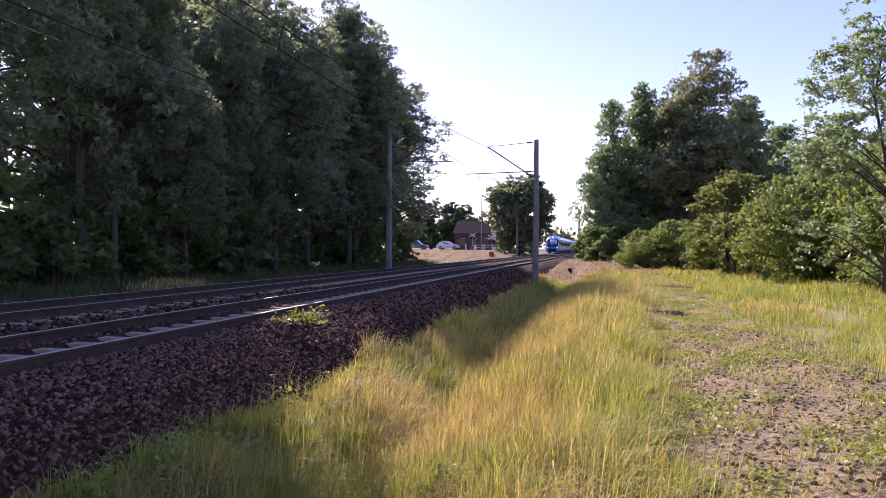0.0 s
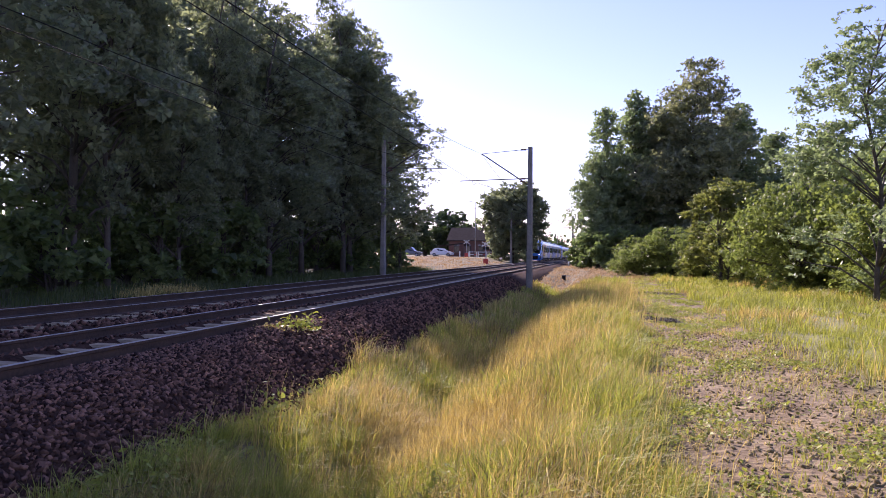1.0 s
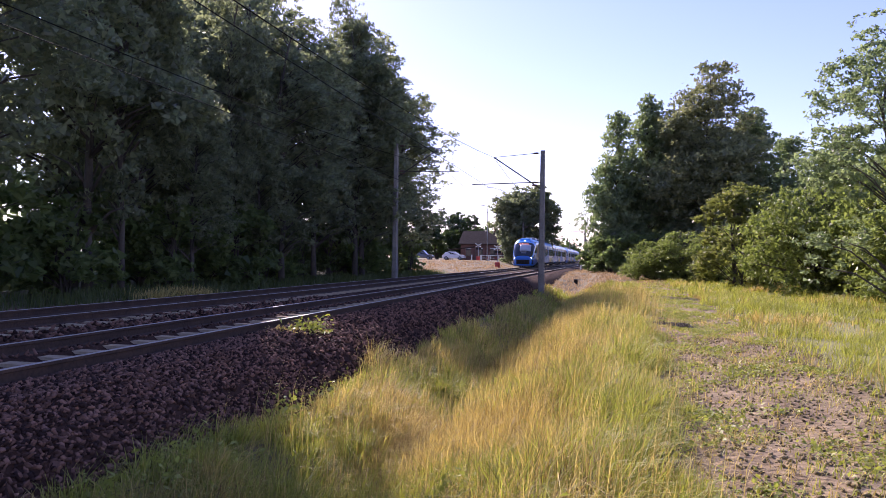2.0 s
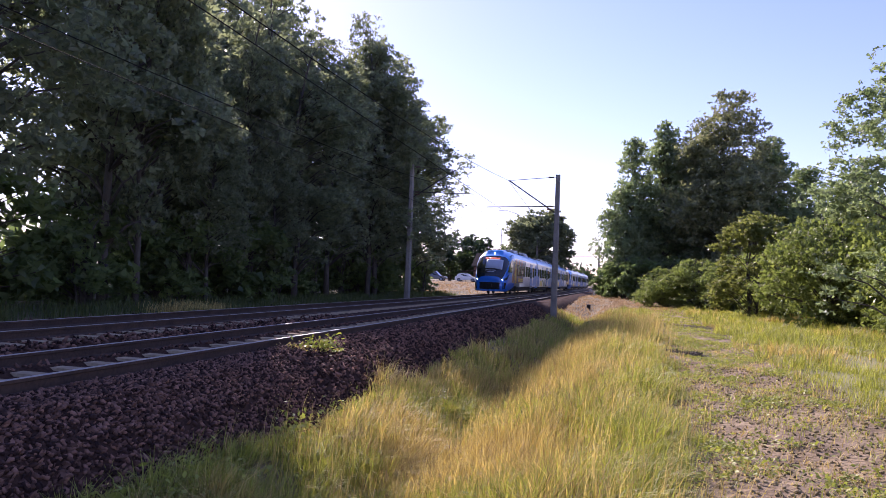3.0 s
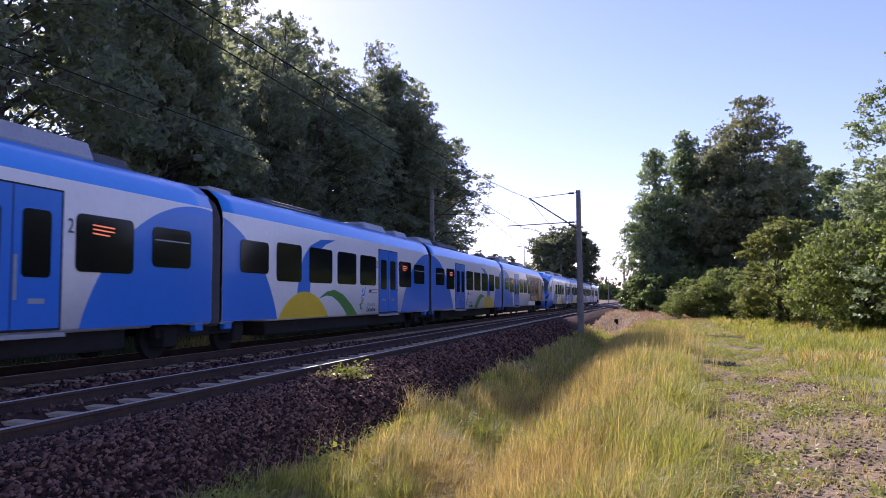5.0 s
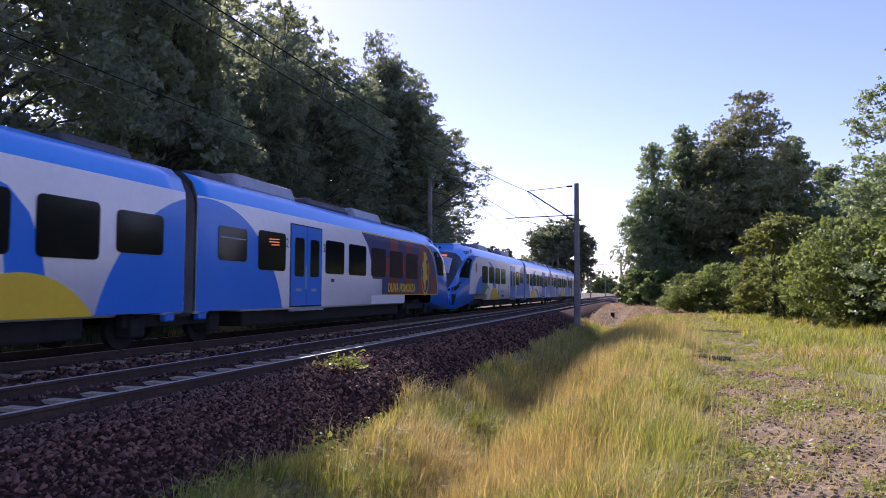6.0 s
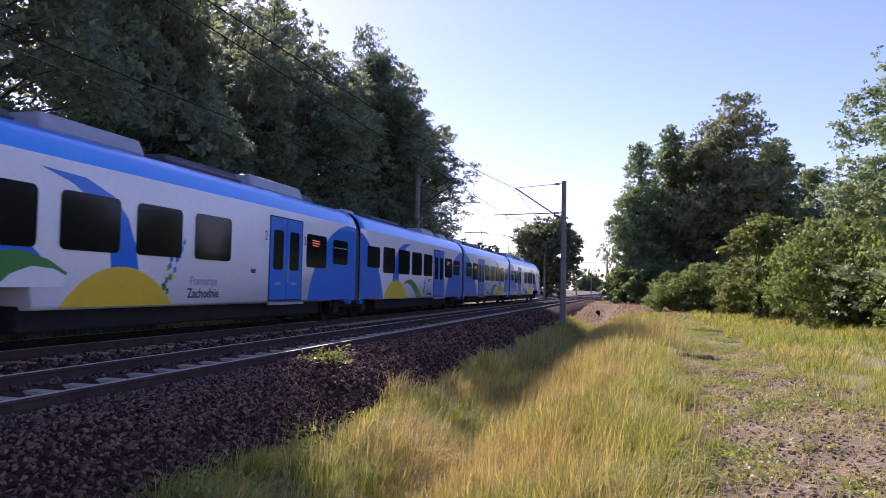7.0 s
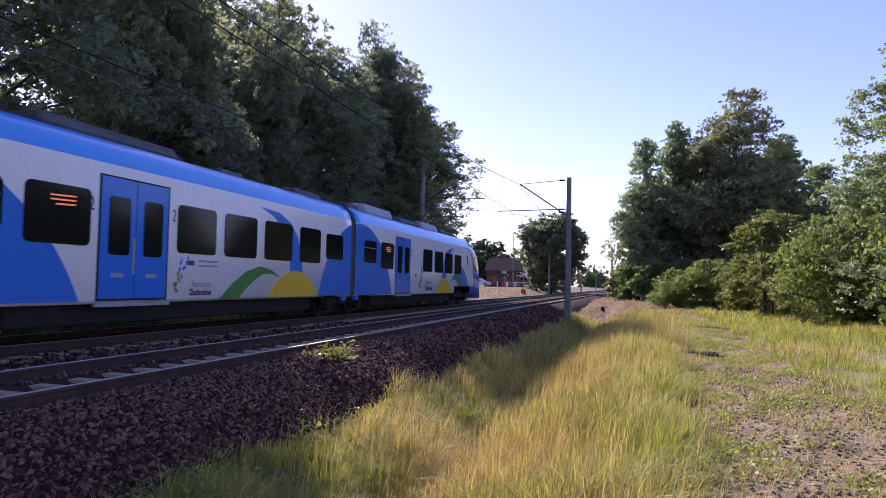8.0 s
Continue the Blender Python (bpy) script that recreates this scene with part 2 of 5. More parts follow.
def height(x, y):
    """The ground's height: a ditch beside the railway, which runs out towards the crossing."""
    x, y = np.asarray(x, float), np.asarray(y, float)
    z = np.interp(x, PROFILE_X, PROFILE_Z)
    far = smooth(45, 85, y)
    z = z * (1 - far) + far * np.interp(x, [-2000, -60, -14, -13, -4, -3, 3, 2000], [0.5, 0.5, 0.40, 0.1, 0.1, 0.2, 0.2, 0.2])
    z = z + 0.75 * smooth(72, 112, y) * smooth(-14, -19, x) * (1 - smooth(-90, -160, x))
    w = 0.05 * np.sin(x * 1.3 + 0.4 * y) * np.sin(0.7 * y + 1.0) + 0.03 * np.sin(2.9 * x + 1.7 * y)
    return z + w * (1 - smooth(40, 60, np.abs(x))) * np.where((x > -13.3) & (x < -4.2), 0.0, 1.0)


def grid(name, xs, ys, mat, lift=0.0):
    X, Y = np.meshgrid(xs, ys)
    v = np.stack([X, Y, height(X, Y) + lift], -1).reshape(-1, 3)
    nx, ny = len(xs), len(ys)
    i = (np.arange(ny - 1)[:, None] * nx + np.arange(nx - 1)[None, :]).reshape(-1, 1)
    return array_mesh(name, v, i + np.array([0, 1, nx + 1, nx]), mat, True)


def ground_material():
    """Straw-coloured soil in the open, dark leaf mould under the wood, trodden earth along the path."""
    m = M_SOIL.copy()
    m.name = "ground_soil"
    n, l = m.node_tree.nodes, m.node_tree.links
    b = n["Principled BSDF"]
    g = n.new("ShaderNodeNewGeometry")
    s = n.new("ShaderNodeSeparateXYZ")
    l.new(g.outputs["Position"], s.inputs[0])
    nz = n.new("ShaderNodeTexNoise")
    nz.inputs["Scale"].default_value, nz.inputs["Detail"].default_value = 0.8, 6.0
    l.new(g.outputs["Position"], nz.inputs["Vector"])

    def math_node(op, a, b_):
        q = n.new("ShaderNodeMath")
        q.operation = op
        for k, val in enumerate((a, b_)):
            if isinstance(val, (int, float)):
                q.inputs[k].default_value = val
            else:
                l.new(val, q.inputs[k])
        return q.outputs[0]

    def ramp(val, a, b_):
        q = n.new("ShaderNodeMapRange")
        q.inputs["From Min"].default_value, q.inputs["From Max"].default_value = a, b_
        l.new(val, q.inputs["Value"])
        return q.outputs["Result"]

    def blend(fac, a, colour):
        q = n.new("ShaderNodeMix")
        q.data_type = "RGBA"
        l.new(fac, q.inputs["Factor"]), l.new(a, q.inputs["A"])
        if isinstance(colour, tuple):
            q.inputs["B"].default_value = (*colour, 1)
        else:
            l.new(colour, q.inputs["B"])
        return q.outputs["Result"]

    wob = math_node("MULTIPLY", math_node("SUBTRACT", nz.outputs["Fac"], 0.5), 1.6)
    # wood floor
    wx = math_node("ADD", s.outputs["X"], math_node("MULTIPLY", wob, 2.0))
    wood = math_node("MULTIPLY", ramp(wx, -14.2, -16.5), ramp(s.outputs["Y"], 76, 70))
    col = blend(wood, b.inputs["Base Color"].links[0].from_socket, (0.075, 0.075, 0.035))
    # green meadow tone
    mx = math_node("ADD", s.outputs["X"], math_node("MULTIPLY", s.outputs["Y"], -0.03))
    col = blend(math_node("MULTIPLY", ramp(mx, 2.6, 3.6), 0.75), col, (0.27, 0.27, 0.09))
    # path
    px = math_node("ADD", math_node("SUBTRACT", s.outputs["X"], math_node("MULTIPLY", s.outputs["Y"], 0.027)), math_node("MULTIPLY", wob, 0.7))
    pm = math_node("MULTIPLY", ramp(px, 0.30, 0.70), ramp(px, 3.15, 2.6))
    pm = math_node("MULTIPLY", pm, ramp(s.outputs["Y"], 52, 40))
    n2, n3 = n.new("ShaderNodeTexNoise"), n.new("ShaderNodeTexNoise")
    n2.inputs["Scale"].default_value, n2.inputs["Detail"].default_value = 1.7, 8.0
    n3.inputs["Scale"].default_value, n3.inputs["Detail"].default_value = 16.0, 6.0
    l.new(g.outputs["Position"], n2.inputs["Vector"]), l.new(g.outputs["Position"], n3.inputs["Vector"])
    q = n.new("ShaderNodeMix")
    q.data_type = "RGBA"
    q.inputs["A"].default_value, q.inputs["B"].default_value = (0.115, 0.076, 0.036, 1), (0.37, 0.275, 0.145, 1)
    l.new(ramp(math_node("ADD", math_node("MULTIPLY", n2.outputs["Fac"], 0.6), math_node("MULTIPLY", n3.outputs["Fac"], 0.4)), 0.38, 0.62), q.inputs["Factor"])
    l.new(blend(pm, col, q.outputs["Result"]), b.inputs["Base Color"])
    for q in n:
        if q.bl_idname == "ShaderNodeBump":
            q.inputs["Strength"].default_value, q.inputs["Distance"].default_value = 0.9, 0.05
    return m


M_GROUND = ground_material()
gx = np.unique(np.concatenate([-np.geomspace(20, 2500, 22), np.arange(-20, 12, 0.25), np.geomspace(12, 2500, 24)]))
gy = np.unique(np.concatenate([-np.geomspace(12, 2500, 16), np.arange(-12, 60, 0.4), np.geomspace(60, 2500, 40)]))
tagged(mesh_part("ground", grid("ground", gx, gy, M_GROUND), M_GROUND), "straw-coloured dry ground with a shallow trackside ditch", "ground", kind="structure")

# the ballast bed under both tracks
bed_x = [-13.9, -12.6, -11.15, -11.1, -11.05, -10.72, -10.65, -7.15, -7.12, -7.06, -6.86, -6.78, -5.62, -5.45, -4.85, -4.35, -3.75]
bed_z = [-0.1, 0.27, 0.27, 0.27, 0.315, 0.315, 0.27, 0.27, 0.27, 0.318, 0.318, 0.27, 0.27, 0.345, 0.315, 0.09, -0.5]
bed_y = np.concatenate([np.arange(-60, 60, 2.0), np.arange(60, 640, 20.0)])
cx = np.unique(np.concatenate([np.linspace(bed_x[0], bed_x[1], 4), bed_x, np.linspace(bed_x[-2], bed_x[-1], 6)]))
BX, BY = np.meshgrid(cx, bed_y)
BZ = np.interp(BX, bed_x, bed_z)
bi = (np.arange(len(bed_y) - 1)[:, None] * len(cx) + np.arange(len(cx) - 1)[None, :]).reshape(-1, 1)
bed = mesh_part("ballast_bed", array_mesh("ballast_bed", np.stack([BX, BY, BZ], -1).reshape(-1, 3), bi + np.array([0, 1, len(cx) + 1, len(cx)]), M_BALLAST, True), M_BALLAST)
tagged(bed, "brown railway ballast bed with sloping shoulders", "ballast", kind="structure")


def rail_section(bm, x, y0, y1):
    prof = [(-0.075, -0.17), (0.075, -0.17), (0.075, -0.155), (0.012, -0.13), (0.012, -0.045), (0.036, -0.035), (0.036, -0.004), (-0.036, -0.004), (-0.036, -0.035), (-0.012, -0.045), (-0.012, -0.13), (-0.075, -0.155)]
    a = [bm.verts.new((x + px, y0, RAIL_Z + pz)) for px, pz in prof]
    b = [bm.verts.new((x + px, y1, RAIL_Z + pz)) for px, pz in prof]
    for k in range(len(prof)):
        bm.faces.new((a[k], a[(k + 1) % 12], b[(k + 1) % 12], b[k]))
    bm.faces.new(a[::-1]), bm.faces.new(b)


def track(cxx, name_label):
    t = empty("railway_track", name_label, "railway track", "railway tracks", pose(cxx, 0, 0), "structure")
    for s in (-0.7535, 0.7535):
        bm = bmesh.new()
        rail_section(bm, s, -60, 600)
        r = part("rail", bm, M_RAILSIDE, t, "rusty steel rail with a polished head")
        bm = boxed(s - 0.030, s + 0.030, -60, 600, RAIL_Z - 0.004, RAIL_Z)
        part("rail_head", bm, M_RAILTOP, r, "polished running surface")
    return t


TRACKS = [track(NEAR_X, "straight railway track on concrete sleepers beside the ditch"), track(FAR_X, "straight railway track on concrete sleepers beside the wood")]


# ---- trees ----
def crown_points(rng, n, h0, h1, radius, shape, lobes=26, tight=0.55, fat=1.0):
    """Leaf places gathered in clumps round the outside of an uneven crown. shape: radius by height, 0 to 1."""
    u = rng.uniform(0, 1, lobes) ** 0.8
    ang = rng.uniform(0, 2 * np.pi, lobes)
    rr = np.interp(u, *shape) * radius * rng.uniform(0.45, 1.0, lobes)
    c = np.stack([rr * np.cos(ang), rr * np.sin(ang), h0 + u * (h1 - h0)], 1)
    size = fat * radius * rng.uniform(0.20, 0.36, lobes) * (0.55 + 0.45 * np.interp(u, *shape))
    # each clump is a shell of twig sprays, with gaps between them
    m = lobes * 16
    w = size ** 2
    k = rng.choice(lobes, m, p=w / w.sum())
    d = rng.normal(size=(m, 3))
    d[:, 2] += 0.25
    d /= np.linalg.norm(d, axis=1)[:, None]
    sp = c[k] + d * (size[k] * rng.uniform(0.5, 1.08, m))[:, None] * np.array([1.15, 1.15, 0.85])
    ss = size[k] * rng.uniform(0.13, 0.30, m)
    w = ss ** 2
    k = rng.choice(m, n, p=w / w.sum())
    p = sp[k] + rng.normal(size=(n, 3)) * (ss[k] * tight)[:, None] * np.array([1.1, 1.1, 0.6])
    return p, c


def tree(name, rng, tall, radius, clear, leaf, n, mat, shape, lobes, label, category="tree", trunk_r=0.2, lean=0.3, stems=1, bark=None, fat=1.0):
    """A tree: trunk with limbs that reach into the leaf clumps, and a crown of single leaves."""
    t = empty(name, label, category)
    pts, cen = crown_points(rng, n, clear, tall - radius * 0.22, radius, shape, lobes, 0.55, fat)
    bm = bmesh.new()
    for s in range(stems):
        ox, oy = (rng.uniform(-0.3, 0.3, 2) * radius * 0.35 if stems > 1 else (0, 0))
        spine = [Vector((ox + lean * math.sin(k * 0.9 + s) * k / 6, oy + lean * math.cos(k * 1.3 + s) * k / 6, -0.3 + (tall * 0.93 + 0.3) * k / 7)) for k in range(8)]
        tube(bm, spine, [trunk_r * (1.25 if k == 0 else 1) * (1 - 0.125 * k) + 0.015 for k in range(8)], 8)
        for c in cen[s::stems]:
            z = max(clear * 0.55, c[2] - 0.45 * math.hypot(c[0], c[1]) - 0.4)
            f = min(0.93, (z + 0.3) / (tall * 0.93 + 0.3)) * 7
            a = spine[int(f)].lerp(spine[min(7, int(f) + 1)], f - int(f))
            e = Vector(c)
            mid = a.lerp(e, 0.5) + Vector((0, 0, 0.12 * (e - a).length))
            br = trunk_r * 0.33 * (1.1 - z / tall) + 0.015
            tube(bm, [a, mid, e], [br, br * 0.65, 0.012], 5)
    part("trunk", bm, bark or M_BARK, t)
    part_mesh = leaves(name + "_crown", pts, leaf, mat, rng, small=True)
    mesh_part("crown", part_mesh, mat, t)
    return t


TALL = ([0, 0.12, 0.4, 0.7, 0.9, 1.0], [0.55, 0.85, 1.0, 0.85, 0.55, 0.25])
ROUND = ([0, 0.2, 0.5, 0.8, 1.0], [0.6, 0.95, 1.0, 0.8, 0.35])
CONE = ([0, 0.15, 0.45, 0.75, 1.0], [0.75, 1.0, 0.85, 0.48, 0.10])
rng = np.random.default_rng(11)


def plant(proto, x, y, turn, sc=1.0, sz=None, first=[]):
    """Puts a tree, or a copy of it, on the ground."""
    m = pose(x, y, float(height(x, y)) - 0.03, 0, 0, turn)
    if proto.name in first:
        ob = copy_thing(proto, m)
    else:
        first.append(proto.name)
        proto.matrix_world = m
        ob = proto
    ob.scale = (sc, sc, sz or sc)
    return ob


WOOD_LABEL = "tall dark-green alder at the edge of the wood"
protos = [tree("alder_tree", np.random.default_rng(20 + k), 20.0, 3.6 + 0.3 * k, 2.8, 0.24, 18500, M_ALDER, TALL, 76, WOOD_LABEL, trunk_r=0.19, lean=0.5, fat=1.2) for k in range(3)]
spots = []
wr = np.random.default_rng(5)
for row, (xr, step, tall) in enumerate(((-16.8, 5.0, 1.0), (-20.5, 5.2, 1.1), (-25.5, 6.2, 1.25))):
    yy = -14.0 + row * 1.7
    while yy < 50 - row * 3:
        if row and 10 < yy < (20 if row == 1 else 30):     # the wood is thin here, and the sky shows between the trunks
            yy += step
            continue
        spots.append((xr + wr.uniform(-0.9, 0.9), yy + wr.uniform(-1, 1), tall * wr.uniform(0.92, 1.10)))
        yy += step
# the end of the wood, stepping down towards the crossing
SKY_A = [10, 12, 13.8, 15.1, 17.7, 20, 22.2, 24.4, 26.2, 28.2, 31, 40]       # the wood's skyline: degrees left of the track, degrees up
SKY_E = [4.5, 5.7, 10.0, 12.8, 16.3, 18.4, 17.5, 18.1, 19.9, 22.5, 27, 35]


def under_skyline(x, y, s):
    if y <= 5:
        return s
    e = float(np.interp(math.degrees(math.atan2(-x, y)), SKY_A, SKY_E))
    return min(s, (1.6 + math.hypot(x, y) * math.tan(radians(e)) + wr.uniform(-0.6, 0.3)) / 20.0)


for k, (x, y, s) in enumerate(spots):
    # lower and slimmer trees where the sun reaches through to the ballast
    slim = 1.0
    if x > -18.5 and 18.8 < y < 22.6:
        y, slim = y - 0.2, 0.9
    if x > -18.5 and 22.6 < y < 33.0:
        s *= 0.46
    elif -22.5 < x < -18.5 and 25.4 < y < 38.0:
        s *= 0.62
    elif x < -22.5 and 28.5 < y < 43:
        s *= 0.76
    s = under_skyline(x, y, s)
    ob = plant(protos[k % 3], x, y, wr.uniform(0, 360), s * slim * wr.uniform(0.9, 1.05), s)
    tagged(ob, group="alders of the wood")
for x, y, s, sz in ((-17.2, 51.5, 0.8, 0.98), (-17.6, 47.5, 0.66, 1.0), (-16.6, 56.5, 0.98, 0.80), (-21, 57, 1.0, 0.9), (-16.2, 47.0, 0.9, 0.86), (-18.5, 62.0, 0.9, 0.66), (-16.9, 22.9, 0.54, 0.93), (-17.2, 31.0, 0.42, 0.72), (-31.5, 43.0, 1.1, 1.12), (-31.0, 46.6, 1.0, 1.16), (-31.5, 50.5, 1.15, 1.35), (-30.0, 55.0, 1.1, 1.3), (-26.0, 49.5, 1.0, 1.15)):
    tagged(plant(protos[int(y) % 3], x, y, wr.uniform(0, 360), s, sz if y == 47.5 else under_skyline(x, y, sz)), group="alders of the wood")

under = [tree("undergrowth_bush", np.random.default_rng(40 + k), 3.6, 1.9, 0.25, 0.25, 2500, M_UNDER, ROUND, 22, "dark leafy undergrowth bush at the foot of the wood", "bush", 0.035, 0.3, 4) for k in range(2)]
for k in range(44):
    y = -10 + k * 1.68 + wr.uniform(-0.8, 0.8)
    tagged(plant(under[k % 2], -15.9 - wr.uniform(0, 2.0) - (k % 3) * 1.6, y, wr.uniform(0, 360), wr.uniform(0.7, 1.25)), group="undergrowth of the wood")

for x, y, sc in ((0.2, 82.0, 1.3), (2.4, 80.5, 1.4), (-0.6, 86.0, 1.2), (4.8, 81.0, 1.3)):
    tagged(plant(under[int(y) % 2], x, y, wr.uniform(0, 360), sc), "dark leafy bush at the foot of the oaks", group="bushes under the oaks")

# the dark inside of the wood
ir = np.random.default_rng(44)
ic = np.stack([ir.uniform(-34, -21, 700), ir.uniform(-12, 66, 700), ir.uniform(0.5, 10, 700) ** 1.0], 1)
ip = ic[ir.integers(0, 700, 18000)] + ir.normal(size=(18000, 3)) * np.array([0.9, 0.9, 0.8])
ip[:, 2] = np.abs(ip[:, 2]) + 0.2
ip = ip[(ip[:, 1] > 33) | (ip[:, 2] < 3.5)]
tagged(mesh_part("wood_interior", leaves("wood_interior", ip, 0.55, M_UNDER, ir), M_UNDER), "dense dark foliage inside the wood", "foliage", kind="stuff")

# trees beyond the meadow, on the open side
big = [tree("oak_tree", np.random.default_rng(60 + k), 20.0, 4.6, 1.2, 0.34, 27000, M_OAK, CONE, 130, "tall broad oak behind the bushes beside the railway", trunk_r=0.3, lean=0.5, fat=1.4) for k in range(2)]
for k, (x, y, s, sz) in enumerate(((0.9, 86, 0.74, 0.93), (4.6, 88, 0.9, 1.05), (7.6, 92, 1.0, 0.95), (15.6, 88, 1.0, 0.96), (20.0, 90, 1.0, 0.80), (25.5, 92, 1.05, 0.82), (13.0, 94, 1.0, 0.9), (32, 96, 1.1, 0.8))):
    tagged(plant(big[k % 2], x, y, wr.uniform(0, 360), s, sz), group="oaks beyond the meadow")
chest = tree("chestnut_tree", np.random.default_rng(63), 25.0, 4.9, 1.6, 0.34, 40000, M_CHESTNUT, ([0, 0.15, 0.5, 0.8, 1.0], [0.65, 0.95, 1.0, 0.72, 0.22]), 140, "tall chestnut with browning leaves behind the bushes", trunk_r=0.3, lean=0.4, fat=1.7)
plant(chest, 10.9, 85, 20, 0.95, 0.93)

shrub = [tree("willow_bush", np.random.default_rng(70 + k), 5.0, 3.0, 0.1, 0.14, 25000, M_WILLOW, ROUND, 90, "dense bright-green willow bush on the edge of the meadow", "bush", 0.05, 0.4, 5) for k in range(2)]
for k, (x, y, s, sz) in enumerate(((3.4, 60, 0.75, 0.66), (5.6, 58, 0.85, 0.80), (7.9, 55, 0.9, 0.88), (10.2, 50, 1.0, 1.1), (9.6, 37.5, 0.95, 1.12), (12.4, 42, 1.1, 1.4), (12.2, 34, 1.1, 1.35), (15.0, 30, 1.1, 1.4), (17, 39, 1.2, 1.5), (11.2, 30.0, 0.75, 0.9))):
    tagged(plant(shrub[k % 2], x, y, wr.uniform(0, 360), s, sz), group="willow bushes")
light = tree("young_willow", np.random.default_rng(75), 6.4, 2.5, 0.3, 0.15, 20000, M_LIGHTBUSH, ROUND, 50, "pale green young willow among the bushes", "bush", 0.05, 0.3, 4)
plant(light, 7.5, 46.0, 0, 1.0, 1.0)
young = tree("young_tree", np.random.default_rng(77), 10.4, 3.0, 0.9, 0.12, 27000, M_OAK, ([0, 0.3, 0.6, 0.85, 1.0], [0.75, 1.0, 0.9, 0.6, 0.3]), 70, "slender young tree with loose foliage standing in the meadow", trunk_r=0.075, lean=0.3)
plant(young, 9.3, 27.2, 40, 1.0, 1.0)

# the trees round the house and the far distance
lime = tree("lime_tree", np.random.default_rng(80), 13.8, 4.4, 0.5, 0.42, 30000, M_ALDER, ([0, 0.25, 0.5, 0.8, 1.0], [0.75, 0.8, 1.0, 0.95, 0.5]), 90, "dark round lime tree beside the crossing", trunk_r=0.3, lean=0.4, fat=1.4)
plant(lime, -13.6, 122, 0, 1.0, 1.0)
farbush = tree("hazel_bush", np.random.default_rng(82), 6.0, 3.0, 0.2, 0.3, 8000, M_FAR, ROUND, 26, "pale dusty hazel bush behind the crossing road", "bush", 0.06, 0.4, 4)
for x, y, s in ((-30, 168, 1.75), (-34.5, 172, 1.9), (-39, 166, 1.8), (-44, 160, 1.8), (-50, 158, 1.8)):
    tagged(plant(farbush, x, y, wr.uniform(0, 360), s), group="hazel bushes")
fr = np.random.default_rng(90)
fp = []
for k in range(230):
    d = fr.uniform(330, 620)
    a = fr.uniform(-0.75, 0.9)
    hgt = fr.uniform(9, 16)
    c = np.array([d * math.sin(-a), d * math.cos(a), 0])
    if abs(c[0] + 8.4) < 9 and d < 470:
        continue
    q = fr.normal(size=(240, 3)) * np.array([4.0, 4.0, hgt * 0.26]) + np.array([0, 0, hgt * 0.5])
    q[:, 2] = np.abs(q[:, 2])
    fp.append(c + q)
fw = mesh_part("far_wood", leaves("far_wood", np.concatenate(fp), 2.6, M_FAR, fr), M_FAR)
tagged(fw, "far belt of pale green woodland on the horizon", "woodland", kind="stuff")


# ---- train ----
LA, LM = 21.30, 16.03            # length of an end car to its nose, and of a middle car
UNIT = 2 * LA + 2 * LM
DROP = 0.10                      # how far the bodies hang below the nominal floor line
SPEED, NOSE0 = 32.92, 157.2      # metres a second; the first nose's place at the start
HALF = 1.42
NOSE_S = [0.0, 0.06, 0.16, 0.34, 0.7, 1.1, 1.6, 2.1, 3.0, 3.9]
NOSE_TOP = [1.42, 1.60, 1.80, 2.08, 2.56, 2.97, 3.32, 3.54, 3.76, 3.82]
NOSE_WID = [0.58, 0.70, 0.79, 0.87, 0.935, 0.965, 0.985, 0.995, 1.0, 1.0]
NOSE_LOW = [0.42, 0.40, 0.38, 0.38, 0.40, 0.44, 0.48, 0.52, 0.62, 0.75]
SECTION = [(1.34, 0.75), (1.42, 0.82), (1.42, 2.1), (1.42, 3.02), (1.40, 3.22), (1.28, 3.50), (1.04, 3.71), (0.6, 3.80), (0.25, 3.82)]   # half width by height


def nose_x(s, z):
    """Half width of the nose at s metres from its tip and height z."""
    top, wid, low = (float(np.interp(s, NOSE_S, q)) for q in (NOSE_TOP, NOSE_WID, NOSE_LOW))
    f = (z - low) / max(top - low, 0.01)
    zz = 0.75 + f * 3.07
    return float(np.interp(zz, [q[1] for q in SECTION], [q[0] for q in SECTION])) * wid * (1 - 0.13 * max(0, f - 0.35) * (1 - min(s, 3.9) / 3.9))


def ring_at(s, low):
    """Right-hand cross-section from the bottom up; s is the distance from the nose tip."""
    out = []
    for px, pz in SECTION:
        if s < 3.9:
            top, nlow = float(np.interp(s, NOSE_S, NOSE_TOP)), float(np.interp(s, NOSE_S, NOSE_LOW))
            f = (pz - 0.75) / 3.07
            z = nlow + f * (top - nlow)
            out.append((nose_x(s, z), z))
        else:
            out.append((px, max(pz, low + 0.07 * (pz > 0.8)) if pz < 1 else pz))
    return out


